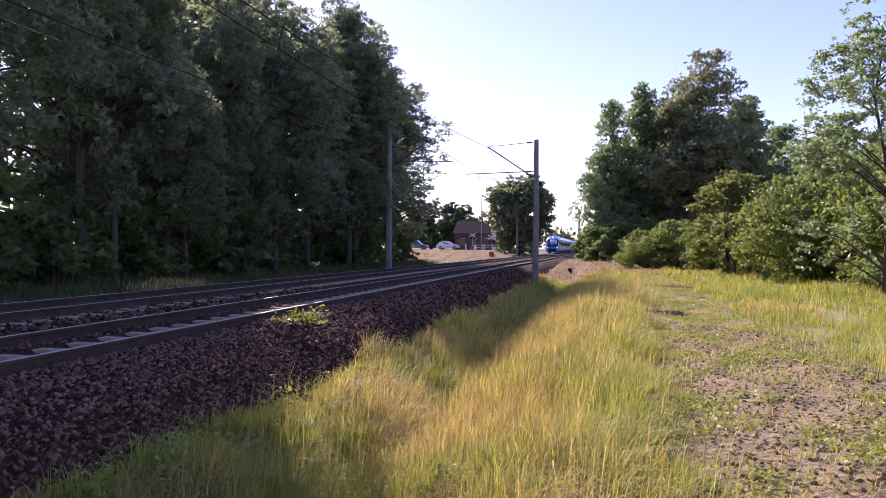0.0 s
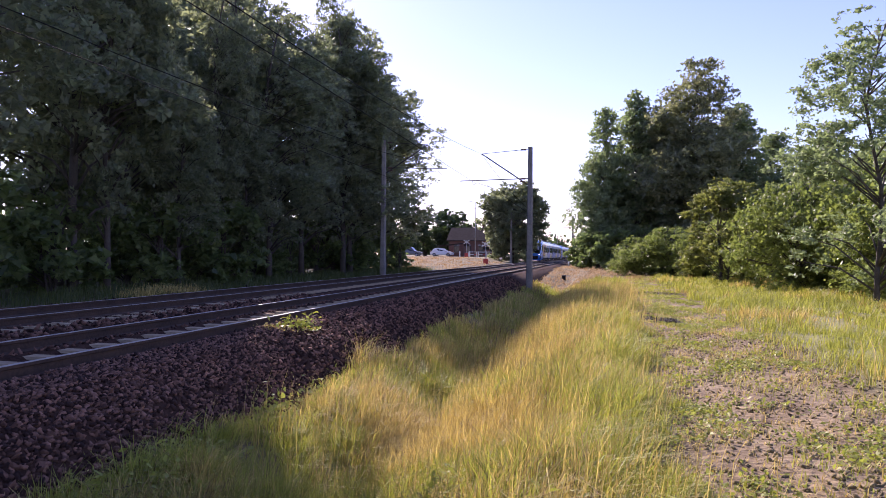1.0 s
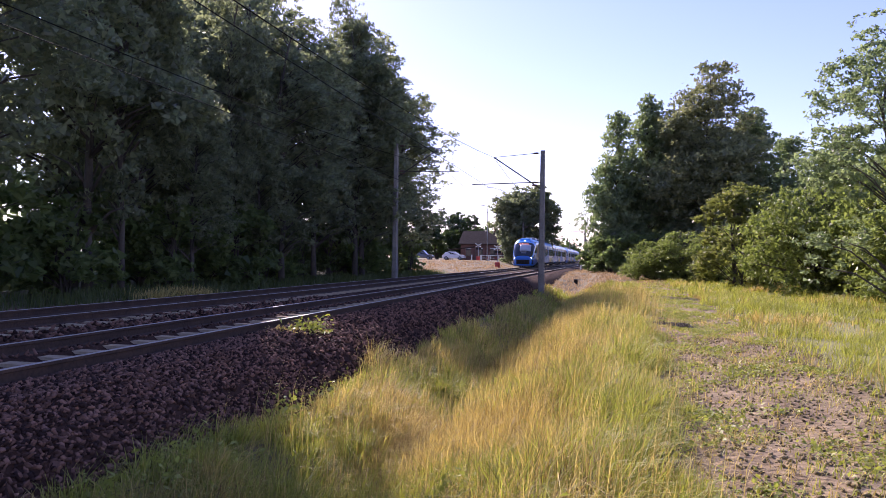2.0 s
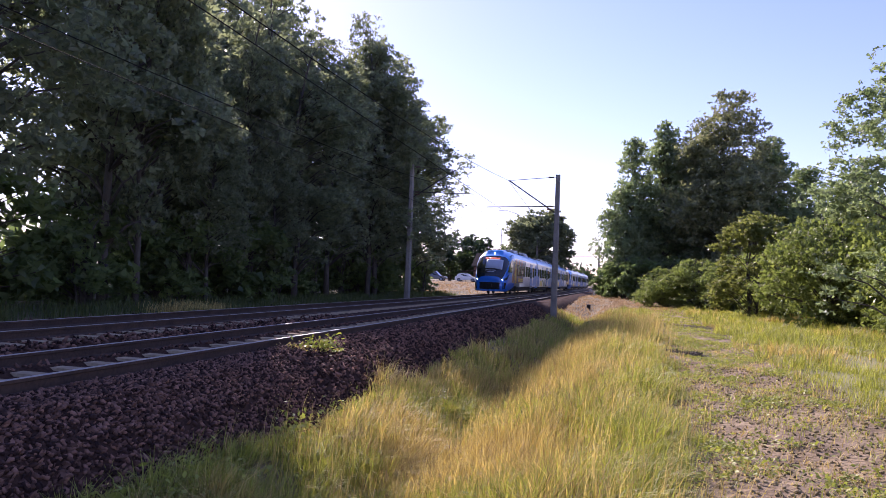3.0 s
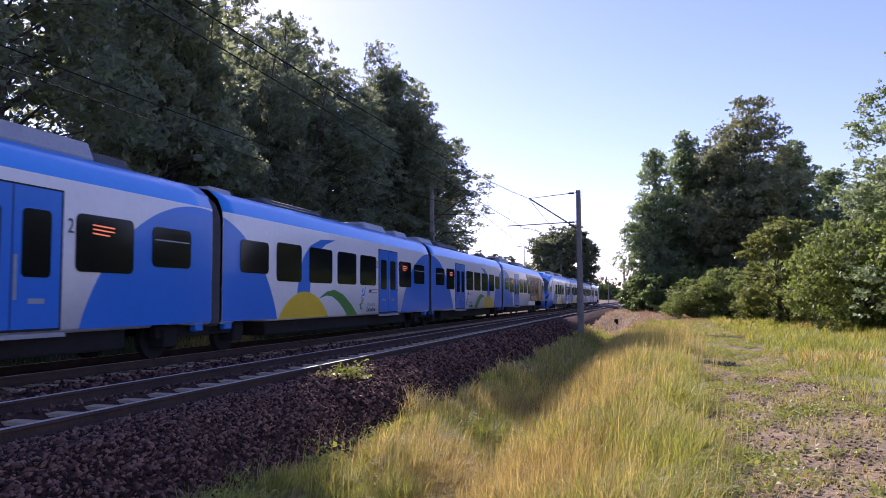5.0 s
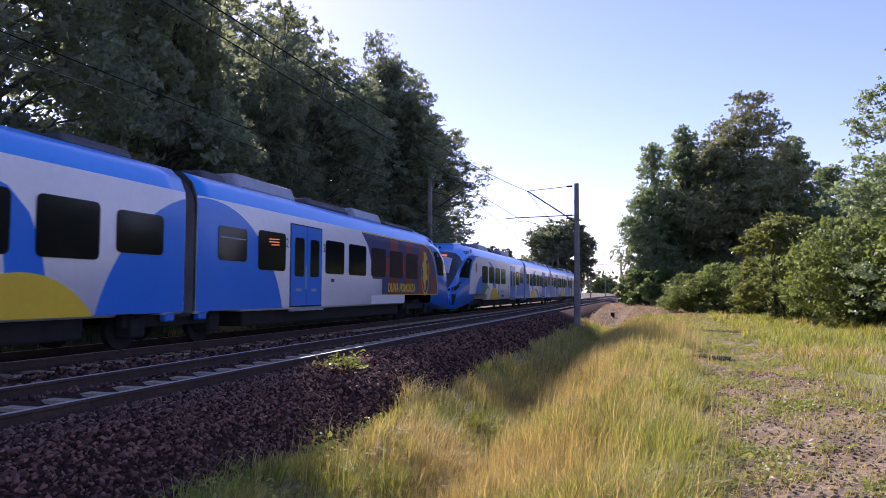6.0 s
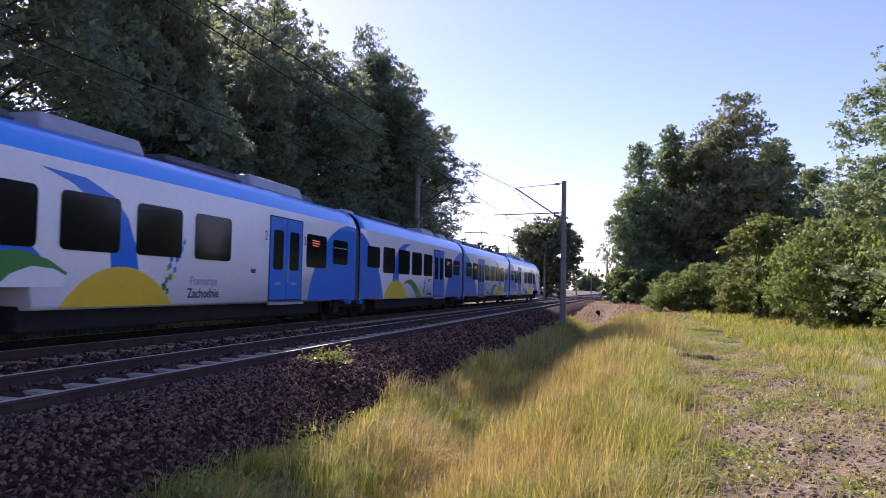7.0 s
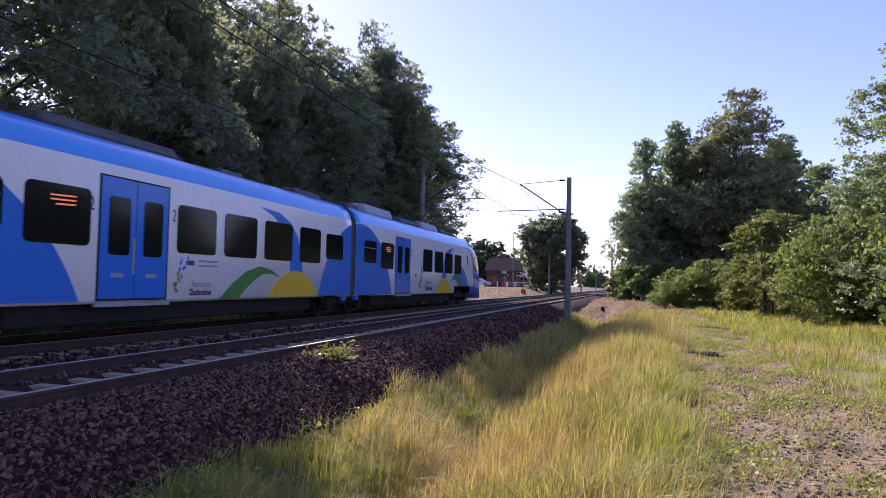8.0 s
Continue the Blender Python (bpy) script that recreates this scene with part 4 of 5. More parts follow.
def middle_car(unit, y, flip):
    """A middle car; flip: mirrored end for end."""
    way = -1 if flip else 1
    start = y + LM if flip else y

    def at(u):
        return start + way * u

    def poly(p):
        q = [(at(u), z) for u, z in p]
        return q[::-1] if flip else q

    lows = [(0.2, 0.75), (0.75, 0.75), (0.8, 1.06), (2.05, 1.06), (2.1, 0.75), (8, 0.75), (13.9, 0.75), (13.95, 1.06), (15.2, 1.06), (15.25, 0.75), (LM - 0.2, 0.75)]
    st = [(at(s), ring_at(9, lo)) for s, lo in lows]
    car = part("car_body", loft(st, 0, 4, (True, True)), M_TWHITE, unit, "white car side")
    part("roof", loft(st, 4, 99, (True, True)), M_TSKY, car, "bright blue roof edge")
    for side in (1, -1):
        for u0, u1 in ((2.62, 3.97), (4.45, 5.95), (6.35, 7.79), (8.15, 9.55)):
            part("window", decal(poly(rounded(u0, u1, 1.74, 2.72)), side, 0.02), M_TGLASS, car, "dark tinted window")
        part("window", decal(poly(rounded(0.91, 2.2, 1.90, 2.66)), side, 0.02), M_TGLASS, car, "dark tinted window")
        common(car, poly, at, side, 9.88, 11.75, (12.0, 13.4), (13.8, 15.15), way)
        part("blue_arc", decal(poly(disc(-0.65, -0.31, 3.5, 0.80, 0.21)), side, 0.004), M_TBLUE, car)
        part("blue_arc", decal(poly(disc(LM, -1.1, 4.29, 0.80, -9, LM - 0.21)), side, 0.004), M_TBLUE, car)
        part("yellow_sun", decal(poly(disc(4.2, -0.43, 1.92, 0.79)), side, 0.012), M_TYELLOW, car)
        part("green_crescent", decal(poly(CRESCENT[::-1]), side, 0.007), M_TGREEN, car)
        part("blue_swoosh", decal(poly(SWOOSH), side, 0.006), M_TBLUE, car)
        region_mark(car, at(8.75) if (way > 0) == (side > 0) else at(9.0), side)
    for u0, u1, z1, hf, mat in (((1.2, 2.2, 4.05, 0.5, M_TGREY), (3.2, 6.8, 4.02, 0.85, M_TROOF), (8.0, 9.0, 4.0, 0.5, M_TROOF), (10.6, 12.7, 4.14, 0.72, M_TGREY), (14.0, 15.4, 4.12, 0.7, M_TGREY)) if not flip else ((0.8, 2.6, 4.06, 0.7, M_TROOF), (8.6, 12.4, 4.08, 0.85, M_TROOF), (13.2, 15.2, 4.1, 0.8, M_TGREY))):
        roof_box(car, *sorted((at(u0), at(u1))), z1 - 0.05, hf * 0.92, mat, "roof_unit", "roof equipment housing")
    if flip:
        bm = bmesh.new()
        a, b, c = at(6.4), at(4.6), at(6.0)
        for s in (-0.35, 0.35):
            tube(bm, [(s, a, 3.82), (s * 0.6, b, 4.45), (s * 1.2, c, 5.06)], 0.025, 6)
        tube(bm, [(-0.85, c, 5.0), (-0.7, c, 5.08), (0.7, c, 5.08), (0.85, c, 5.0)], 0.03, 6)
        box(bm, -0.6, 0.6, min(a, c) - 0.3, max(a, c) + 0.3, 3.80, 3.92, 0.02)
        part("pantograph", bm, M_STEEL, car, "raised pantograph arm")
    part("underframe", boxed(-1.15, 1.15, *sorted((at(2.6), at(13.4))), 0.38, 0.82, 0.05), M_TDARK, car, "dark underframe equipment")
    return car


def gangway(unit, y):
    bm = bmesh.new()
    rows = []
    for k in range(9):
        q = 0.965 if k % 2 else 0.925
        ring = [(a * q, 0.7 + (b - 0.75) * (0.975 if k % 2 else 0.955)) for a, b in SECTION]
        full = ring + [(-a, b) for a, b in ring[::-1]]
        rows.append([bm.verts.new((a, y - 0.24 + k * 0.06, b)) for a, b in full])
    n = len(rows[0])
    for a, b in zip(rows, rows[1:]):
        for k in range(n):
            bm.faces.new((a[k], a[(k + 1) % n], b[(k + 1) % n], b[k]))
    bmesh.ops.recalc_face_normals(bm, faces=bm.faces)
    g = part("gangway_bellows", bm, M_RUBBER, unit, "grey ribbed rubber gangway")
    bogie(g, y)
    for s in (-1, 1):
        for o in (-0.55, 0.55):
            part("damper_bracket", boxed(s * 1.3 - 0.08, s * 1.3 + 0.08, y + o - 0.13, y + o + 0.13, 0.62, 1.02, 0.03), M_TBLUE, g, "blue bracket")


UNITS = []


def build_unit(label, wrapped):
    unit = empty("train_unit", label, "train", "coupled train units")
    UNITS.append(unit)
    end_car(unit, 0.0, False, wrapped)
    middle_car(unit, LA, False)
    middle_car(unit, LA + LM, True)
    end_car(unit, LA + 2 * LM, True, wrapped)
    for y in (LA, LA + LM, LA + 2 * LM):
        gangway(unit, y)
    return unit


unit_a = build_unit("blue and white electric multiple unit with navy and maroon wraps", True)
unit_b = build_unit("blue and white electric multiple unit with green and yellow arcs", False)


# ---- sleepers, ballast stones ----
def chamfer_mesh(name, x, y, z, top=0.8):
    """A block whose top is a little narrower than its foot."""
    v = [(-x, -y, -z), (x, -y, -z), (x, y, -z), (-x, y, -z), (-x, -y * top, z), (x, -y * top, z), (x, y * top, z), (-x, y * top, z)]
    f = [(3, 2, 1, 0), (4, 5, 6, 7), (0, 1, 5, 4), (1, 2, 6, 5), (2, 3, 7, 6), (3, 0, 4, 7)]
    me = bpy.data.meshes.new(name)
    me.from_pydata(v, [], f)
    return me


sleeper_mesh = chamfer_mesh("sleeper", 1.28, 0.125, 0.10, 0.82)
sleeper_mesh.materials.append(M_SLEEPER)
sr = random.Random(3)
for tr in TRACKS:
    for k in range(170):
        ob = new("sleeper", sleeper_mesh)
        ob.parent = tr
        ob.matrix_local = pose(sr.uniform(-0.01, 0.01), -6 + k * 0.6 + sr.uniform(-0.015, 0.015), RAIL_Z - 0.160 - 0.10 + sr.uniform(-0.006, 0.004), 0, 0, sr.uniform(-0.6, 0.6))
    base = np.array([v.co[:] for v in sleeper_mesh.vertices])
    quads = np.array([p.vertices[:] for p in sleeper_mesh.polygons])
    far_y = 96 + np.arange(400) * 0.6
    vv = (base[None] + np.stack([np.zeros(400), far_y, np.full(400, RAIL_Z - 0.272)], 1)[:, None]).reshape(-1, 3)
    qq = (quads[None] + (np.arange(400) * 8)[:, None, None]).reshape(-1, 4)
    tagged(mesh_part("far_sleepers", array_mesh("far_sleepers", vv, qq, M_SLEEPER), M_SLEEPER, tr), kind="stuff")


def stone_shape(seed, simple=False):
    """Crushed rock: the hull of a few random corners."""
    bm = bmesh.new()
    q = random.Random(seed)
    st = Vector((q.uniform(0.95, 1.4), q.uniform(0.8, 1.15), q.uniform(0.6, 0.9)))
    n = 7 if simple else 10
    for k in range(n):
        zz = 1 - 2 * (k + 0.5) / n
        a = k * 2.4 + q.uniform(-0.5, 0.5)
        r = math.sqrt(1 - zz * zz)
        v = Vector((r * math.cos(a), r * math.sin(a), zz)) * q.uniform(0.85, 1.2)
        bm.verts.new((v.x * st.x, v.y * st.y, v.z * st.z))
    g = bmesh.ops.convex_hull(bm, input=bm.verts[:])
    loose = [v for v in bm.verts if not v.link_faces]
    bmesh.ops.delete(bm, geom=loose, context="VERTS")
    bmesh.ops.triangulate(bm, faces=bm.faces[:])
    bmesh.ops.recalc_face_normals(bm, faces=bm.faces[:])
    me = bpy.data.meshes.new("ballast_stone")
    bm.to_mesh(me)
    bm.free()
    me.materials.append(M_STONE)
    return me


def bed_z_at(x, y):
    return float(np.interp(x, bed_x, bed_z))


STONES = [stone_shape(k) for k in range(5)]
ROUGH = [stone_shape(20 + k, True) for k in range(5)]
# the nearest stones, each its own piece
for k in range(300):
    x, y = sr.uniform(-5.0, -3.75), sr.uniform(3.0, 7.5)
    ob = new("stone", STONES[k % 5])
    ob.parent = bed
    s = sr.uniform(0.02, 0.042)
    ob.matrix_local = pose(x, y, bed_z_at(x, y) + s * 0.25, sr.uniform(0, 360), sr.uniform(-25, 25), sr.uniform(0, 360)) @ Matrix.Scale(s, 4)


def scatter_stones(n, xs, ys, size, rng_, lift=0.4, zfun=None, name="ballast_stones", mat=None):
    """Joined stones strewn over a stretch of the bed."""
    x = rng_.uniform(*xs, n)
    y = rng_.uniform(*ys, n)
    z = np.interp(x, bed_x, bed_z) if zfun is None else zfun(x, y)
    s = rng_.uniform(*size, n)
    vs, fs, off = [], [], 0
    for k in range(5):
        shape = (STONES if ys[1] <= 10 else ROUGH)[k]
        b = np.array([v.co[:] for v in shape.vertices])
        t = np.array([p.vertices[:] for p in shape.polygons])
        sel = np.arange(k, n, 5)
        a, c = rng_.uniform(0, 2 * np.pi, len(sel)), rng_.normal(0, 0.6, len(sel))
        ca, sa_ = np.cos(a), np.sin(a)
        px = b[None, :, 0] * ca[:, None] - b[None, :, 1] * sa_[:, None]
        py = b[None, :, 0] * sa_[:, None] + b[None, :, 1] * ca[:, None]
        pz = b[None, :, 2] + px * c[:, None]
        q = np.stack([px, py, pz], -1) * s[sel][:, None, None] + np.stack([x[sel], y[sel], z[sel] + s[sel] * lift], 1)[:, None]
        vs.append(q.reshape(-1, 3))
        fs.append((t[None] + (np.arange(len(sel)) * len(b))[:, None, None] + off).reshape(-1, 3))
        off += len(sel) * len(b)
    return array_mesh(name, np.concatenate(vs), np.concatenate(fs), mat or M_STONE)


stone_rng = np.random.default_rng(9)
for n, xs, ys, size in ((2200, (-5.58, -3.6), (-9, 2), (0.035, 0.06)), (700, (-9.6, -7.2), (-9, 4), (0.06, 0.09)), (15000, (-5.58, -3.6), (2.0, 10), (0.014, 0.031)), (6000, (-5.58, -3.65), (10, 20), (0.022, 0.045)), (3600, (-5.58, -3.7), (20, 42), (0.035, 0.065)), (2200, (-9.6, -7.2), (4, 22), (0.03, 0.055)), (1100, (-12.9, -11.2), (10, 30), (0.035, 0.065)), (500, (-7.08, -6.86), (3, 26), (0.02, 0.035))):
    ob = mesh_part("ballast_stones", scatter_stones(n, xs, ys, size, stone_rng), M_STONE, bed)
    tagged(ob, kind="stuff")


# ---- grass ----
def blades(name, x, y, hgt, width, mat, rng_, lean=0.35, wind=(0.12, -0.05), zoff=0.0):
    """Grass blades of three triangles: a base, a bent middle and a tip."""
    n = len(x)
    z = height(x, y) - 0.02 + zoff
    a = rng_.uniform(0, 2 * np.pi, n)
    side = np.stack([np.cos(a), np.sin(a), np.zeros(n)], 1)
    d = np.stack([-np.sin(a), np.cos(a), np.zeros(n)], 1) * rng_.normal(0, lean, n)[:, None]
    d = d + (np.array([wind[0], wind[1], 0]) if isinstance(wind, tuple) else np.concatenate([wind, np.zeros((n, 1))], 1))
    base = np.stack([x, y, z], 1)
    h = hgt[:, None]
    up = np.array([0, 0, 1.0])
    mid = base + (up * 0.6 + d * 0.35) * h
    tip = base + (up * (1.0 - 0.25 * np.abs(d).sum(1))[:, None] + d * 1.1) * h
    w = side * (width[:, None] if isinstance(width, np.ndarray) else width)
    v = np.stack([base - w, base + w, mid + w * 0.7, mid - w * 0.7, tip], 1)
    b = np.arange(n)[:, None] * 5
    tri = np.concatenate([b + np.array([0, 1, 2]), b + np.array([0, 2, 3]), b + np.array([3, 2, 4])], 1).reshape(-1, 3)
    return array_mesh(name, v.reshape(-1, 3), tri, mat)


def field(rng_, n, x0, x1, y0, y1, clump=0.0):
    """Random places between two edges, which may be functions of y, gathered into tufts."""
    y = rng_.uniform(y0, y1, n)
    lo = x0(y) if callable(x0) else np.full(n, float(x0))
    hi = x1(y) if callable(x1) else np.full(n, float(x1))
    x = lo + (hi - lo) * rng_.uniform(0, 1, n)
    if clump:
        m = max(1, n // 22)
        k = rng_.integers(0, m, n)
        sel = rng_.uniform(0, 1, n) < 0.72
        x = np.where(sel, x[k] + rng_.normal(0, clump, n), x)
        y = np.where(sel, y[k] + rng_.normal(0, clump, n), y)
    return x, y


def tufts(rng_, n, x0, x1, y0, y1, per=70, spread=0.10, loose=0.18):
    """Grass gathered into tussocks: places, each tussock's lean, height and tone, blade by blade."""
    m = max(1, n // per)
    cy = rng_.uniform(y0, y1, m)
    lo, hi = x0(cy), x1(cy)
    cx_ = lo + (hi - lo) * rng_.uniform(0, 1, m)
    k = rng_.integers(0, m, n)
    free = rng_.uniform(0, 1, n) < loose
    wide = spread * rng_.uniform(0.5, 1.5, m)
    x = cx_[k] + rng_.normal(0, 1, n) * np.where(free, 0.5, wide[k])
    y = cy[k] + rng_.normal(0, 1, n) * np.where(free, 0.5, wide[k])
    inside = (x > x0(y)) & (x < x1(y))
    k, x, y, free = k[inside], x[inside], y[inside], free[inside]
    out = np.stack([x - cx_[k], y - cy[k]], 1) * np.where(free, 0.2, 2.2)[:, None]
    lean = out + rng_.normal(0, 0.22, (m, 2))[k] + np.array([0.14, -0.06])
    return x, y, lean, rng_.uniform(0.55, 1.45, m)[k] * np.where(free, 0.7, 1.0), rng_.normal(0, 1, m)[k]


def patch(x, y, s=0.6, o=0.0):
    """A smooth wandering value from 0 to 1 over the ground."""
    return 0.5 + 0.25 * (np.sin(x * 1.9 * s + 1.3 * np.sin(y * 0.9 * s + o) + o) + np.sin(y * 1.3 * s - 1.1 * np.sin(x * 1.7 * s) + 2 * o))


def stuff(name, me, mat, label, category):
    return tagged(mesh_part(name, me, mat), label, category, kind="stuff")


gr = np.random.default_rng(31)


def ballast_toe(y):
    return -4.05 + 0.25 * np.sin(0.9 * y) + 0.12 * np.sin(2.3 * y + 1)


def verge_edge(y):
    return path_left(y) + 0.12 * np.sin(1.7 * y) + 0.08 * np.sin(4.1 * y)


for n, y0, y1, wd, per in ((15000, -9.0, 2.0, 0.010, 45), (92000, 2.0, 9.0, 0.0040, 85), (56000, 9.0, 19.0, 0.0062, 65), (32000, 19, 48, 0.014, 40)):
    x, y, lean, hf, tone = tufts(gr, n, ballast_toe, verge_edge, y0, y1, per, 0.085 if y1 < 10 else 0.12)
    n = len(x)
    green = patch(x, y, 0.9, 0.4) + 0.30 * smooth(-1.6, 0.4, x) + 0.5 * smooth(-3.0, -3.9, x) * (1 - smooth(6, 8, y)) + 0.24 * tone + gr.normal(0, 0.14, n)
    h = gr.uniform(0.14, 0.46, n) * hf * (0.7 + 0.55 * patch(x, y, 1.4, 2.0))
    h *= np.where(x > verge_edge(y) - 0.25, 0.6, 1.0)
    h *= np.where(x < ballast_toe(y) + 0.3, 0.7, 1.0)
    dead = (tone < -0.9) & (gr.uniform(0, 1, n) < 0.75)
    g = (green > 0.60) & ~dead
    dry = ~g & ~dead
    stuff("dry_grass", blades("dry_grass", x[dry], y[dry], h[dry], wd, M_DRY, gr, 0.45, lean[dry]), M_DRY, "tall straw-coloured dry grass on the ditch banks", "grass")
    stuff("green_grass", blades("green_grass", x[g], y[g], h[g] * 0.9, wd * 1.25, M_GREENGRASS, gr, 0.45, lean[g]), M_GREENGRASS, "yellow-green grass among the dry stalks", "grass")
    stuff("dead_grass", blades("dead_grass", x[dead], y[dead], h[dead] * 0.8, wd, M_DEADGRASS, gr, 0.7, lean[dead]), M_DEADGRASS, "brown dead grass tussocks in the ditch", "grass")
# tall flowering stalks
x, y = field(gr, 5200, -3.4, verge_edge, 2.6, 34, 0.25)
stuff("grass_stalks", blades("grass_stalks", x, y, gr.uniform(0.45, 0.8, 5200), 0.0018 + 0.00016 * y, M_DRY, gr, 0.16, (0.14, -0.06)), M_DRY, "thin dry flowering grass stalks above the ditch", "grass")
# seed heads: short leaves gathered at the stalk tips
k = np.repeat(np.arange(5200), 7)
hx = x[k] + 0.12 + gr.normal(0, 0.035, len(k))
hy = y[k] - 0.05 + gr.normal(0, 0.035, len(k))
hz = height(x[k], y[k]) + gr.uniform(0.42, 0.7, len(k))
stuff("seed_heads", leaves("seed_heads", np.stack([hx, hy, hz], 1), 0.011, M_DRY, gr, 0.0), M_DRY, "feathery dry seed heads of the tall grass", "grass")

# meadow to the far side of the path
for n, y0, y1, wd in ((15000, -9.0, 5.0, 0.011), (32000, 5.0, 18.0, 0.0054), (30000, 18.0, 36.0, 0.011), (20000, 36, 62, 0.021)):
    x, y, lean, hf, tone = tufts(gr, n, lambda q: path_right(q) - 0.1 + 0.15 * np.sin(q * 1.3), lambda q: path_right(q) + 10 + 0.05 * q, y0, y1, 34, 0.10, 0.3)
    n = len(x)
    h = gr.uniform(0.13, 0.36, n) * hf * (0.7 + 0.6 * patch(x, y, 0.8, 1.0))
    g = patch(x, y, 0.5, 2.0) + 0.2 * tone + gr.normal(0, 0.1, n) > 0.16
    stuff("meadow_grass", blades("meadow_grass", x[g], y[g], h[g], wd, M_GREENGRASS, gr, 0.4, lean[g]), M_GREENGRASS, "short yellow-green meadow grass beside the path", "grass")
    stuff("meadow_straw", blades("meadow_straw", x[~g], y[~g], h[~g] * 1.1, wd * 0.85, M_DRY, gr, 0.4, lean[~g]), M_DRY, "dry stems in the meadow", "grass")
# the path's weeds and its far, grown-over end
x, y = field(gr, 10500, lambda q: path_left(q) - 0.15, path_right, 3.2, 30, 0.2)
wt = 0.5 * patch(x, y, 1.3, 0.7) + 0.5 * patch(x, y, 3.1, 2.7) + 0.10 * smooth(8, 22, y) + 0.22 * smooth(0.62, 0.15, (x - path_left(y)) / 2.3) + gr.normal(0, 0.14, len(x)) > 0.70
x, y = x[wt], y[wt]
k = np.repeat(np.arange(len(x)), 5)
c = np.stack([x[k] + gr.normal(0, 0.045, len(k)), y[k] + gr.normal(0, 0.045, len(k)), height(x[k], y[k]) + gr.uniform(0.0, 0.07, len(k))], 1)
stuff("path_weeds", leaves("path_weeds", c, 0.042, M_WEED, gr, 1.6), M_WEED, "low green weeds creeping over the trodden path", "weeds")
x, y = field(gr, 15000, lambda q: path_left(q) - 0.05, path_right, 3.2, 26, 0.16)
m = 0.5 * patch(x, y, 1.1, 3.0) + 0.5 * patch(x, y, 3.7, 1.0) + gr.normal(0, 0.1, len(x)) > 0.60
x, y = x[m], y[m]
stuff("path_grass", blades("path_grass", x, y, gr.uniform(0.03, 0.12, len(x)), 0.0032 + 0.0002 * y, M_GREENGRASS, gr, 0.8), M_GREENGRASS, "short thin grass on the trodden path", "grass")
x, y = field(gr, 5000, path_left, path_right, 30, 60, 0.2)
stuff("path_grass", blades("path_grass", x, y, gr.uniform(0.05, 0.16, 5000), 0.018, M_GREENGRASS, gr, 0.6), M_GREENGRASS, "short grass over the far end of the path", "grass")
x, y = field(gr, 6000, lambda q: path_left(q) - 0.1, path_right, 3.2, 24, 0.12)
stuff("dry_litter", blades("dry_litter", x, y, gr.uniform(0.04, 0.13, 6000), 0.003 + 0.0002 * y, M_DRY, gr, 1.5), M_DRY, "dry flattened stems lying on the path", "grass")
# clods and pebbles on the path
stuff("path_clods", scatter_stones(4200, (0.7, 3.5), (3.4, 16), (0.006, 0.030), gr, 0.1, height, "path_clods", M_PATH), M_PATH, "small earth clods and pebbles on the path", "clods")
# heap of sticks and dead grass beside the path, shadow put into its bark colour
x, y = field(gr, 900, 1.1, 1.95, 18.3, 19.0)
stuff("heap_and_shadow", blades("heap_and_shadow", x, y, gr.uniform(0.06, 0.22, 900), 0.012, M_BARK, gr, 1.4), M_BARK, "heap of dead grass at the path's edge, shadow put into its dark colour", "dead grass")
# strip along the wood, shade put into its colour, and the far fields
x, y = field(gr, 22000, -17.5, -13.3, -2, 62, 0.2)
stuff("shade_grass", blades("shade_grass", x, y, gr.uniform(0.15, 0.5, 22000), 0.012, M_SHADEGRASS, gr, 0.4), M_SHADEGRASS, "grass along the wood, its shade put into the dull green", "grass")
x, y = field(gr, 1500, -14.6, -13.5, 20, 24, 0.25)
stuff("dry_grass", blades("dry_grass", x, y, gr.uniform(0.2, 0.55, 1500), 0.010, M_DRY, gr, 0.4), M_DRY, "sunlit tuft of dry grass beside the far track", "grass")
x, y = field(gr, 12000, -36, -13.4, 62, 112, 0.3)
stuff("dry_grass", blades("dry_grass", x, y, gr.uniform(0.06, 0.22, 12000), 0.035, M_PARCHED, gr, 0.7), M_PARCHED, "parched tan grass on the bank before the road", "grass")
x, y = field(gr, 10000, -4.55, lambda q: path_left(q) + 1.5, 46, 115, 0.3)
stuff("dry_grass", blades("dry_grass", x, y, gr.uniform(0.05, 0.24, 10000), 0.032, M_PARCHED, gr, 0.7), M_PARCHED, "parched tan grass beside the far railway", "grass")
# leafy weeds at the ballast's foot and one bush on its shoulder
def weed_clump(x, y, r, h, n, leaf, label, mat=None, z=None):
    c = gr.normal(size=(n, 3)) * np.array([r, r, h * 0.35]) * 0.6
    c[:, 2] = np.abs(c[:, 2]) + 0.03
    z0 = float(height(x, y)) if z is None else z
    e = empty("weed", label, "weed", m=pose(x, y, z0))
    bm = bmesh.new()
    for q in c[:: max(1, n // 9)]:
        tube(bm, [(0, 0, -0.03), (q[0] * 0.6, q[1] * 0.6, q[2] * 0.7), tuple(q)], [0.006, 0.004, 0.002], 4)
    part("stems", bm, M_BARK, e)
    mesh_part("foliage", leaves("foliage", c, leaf, mat or M_WEED, gr), mat or M_WEED, e)


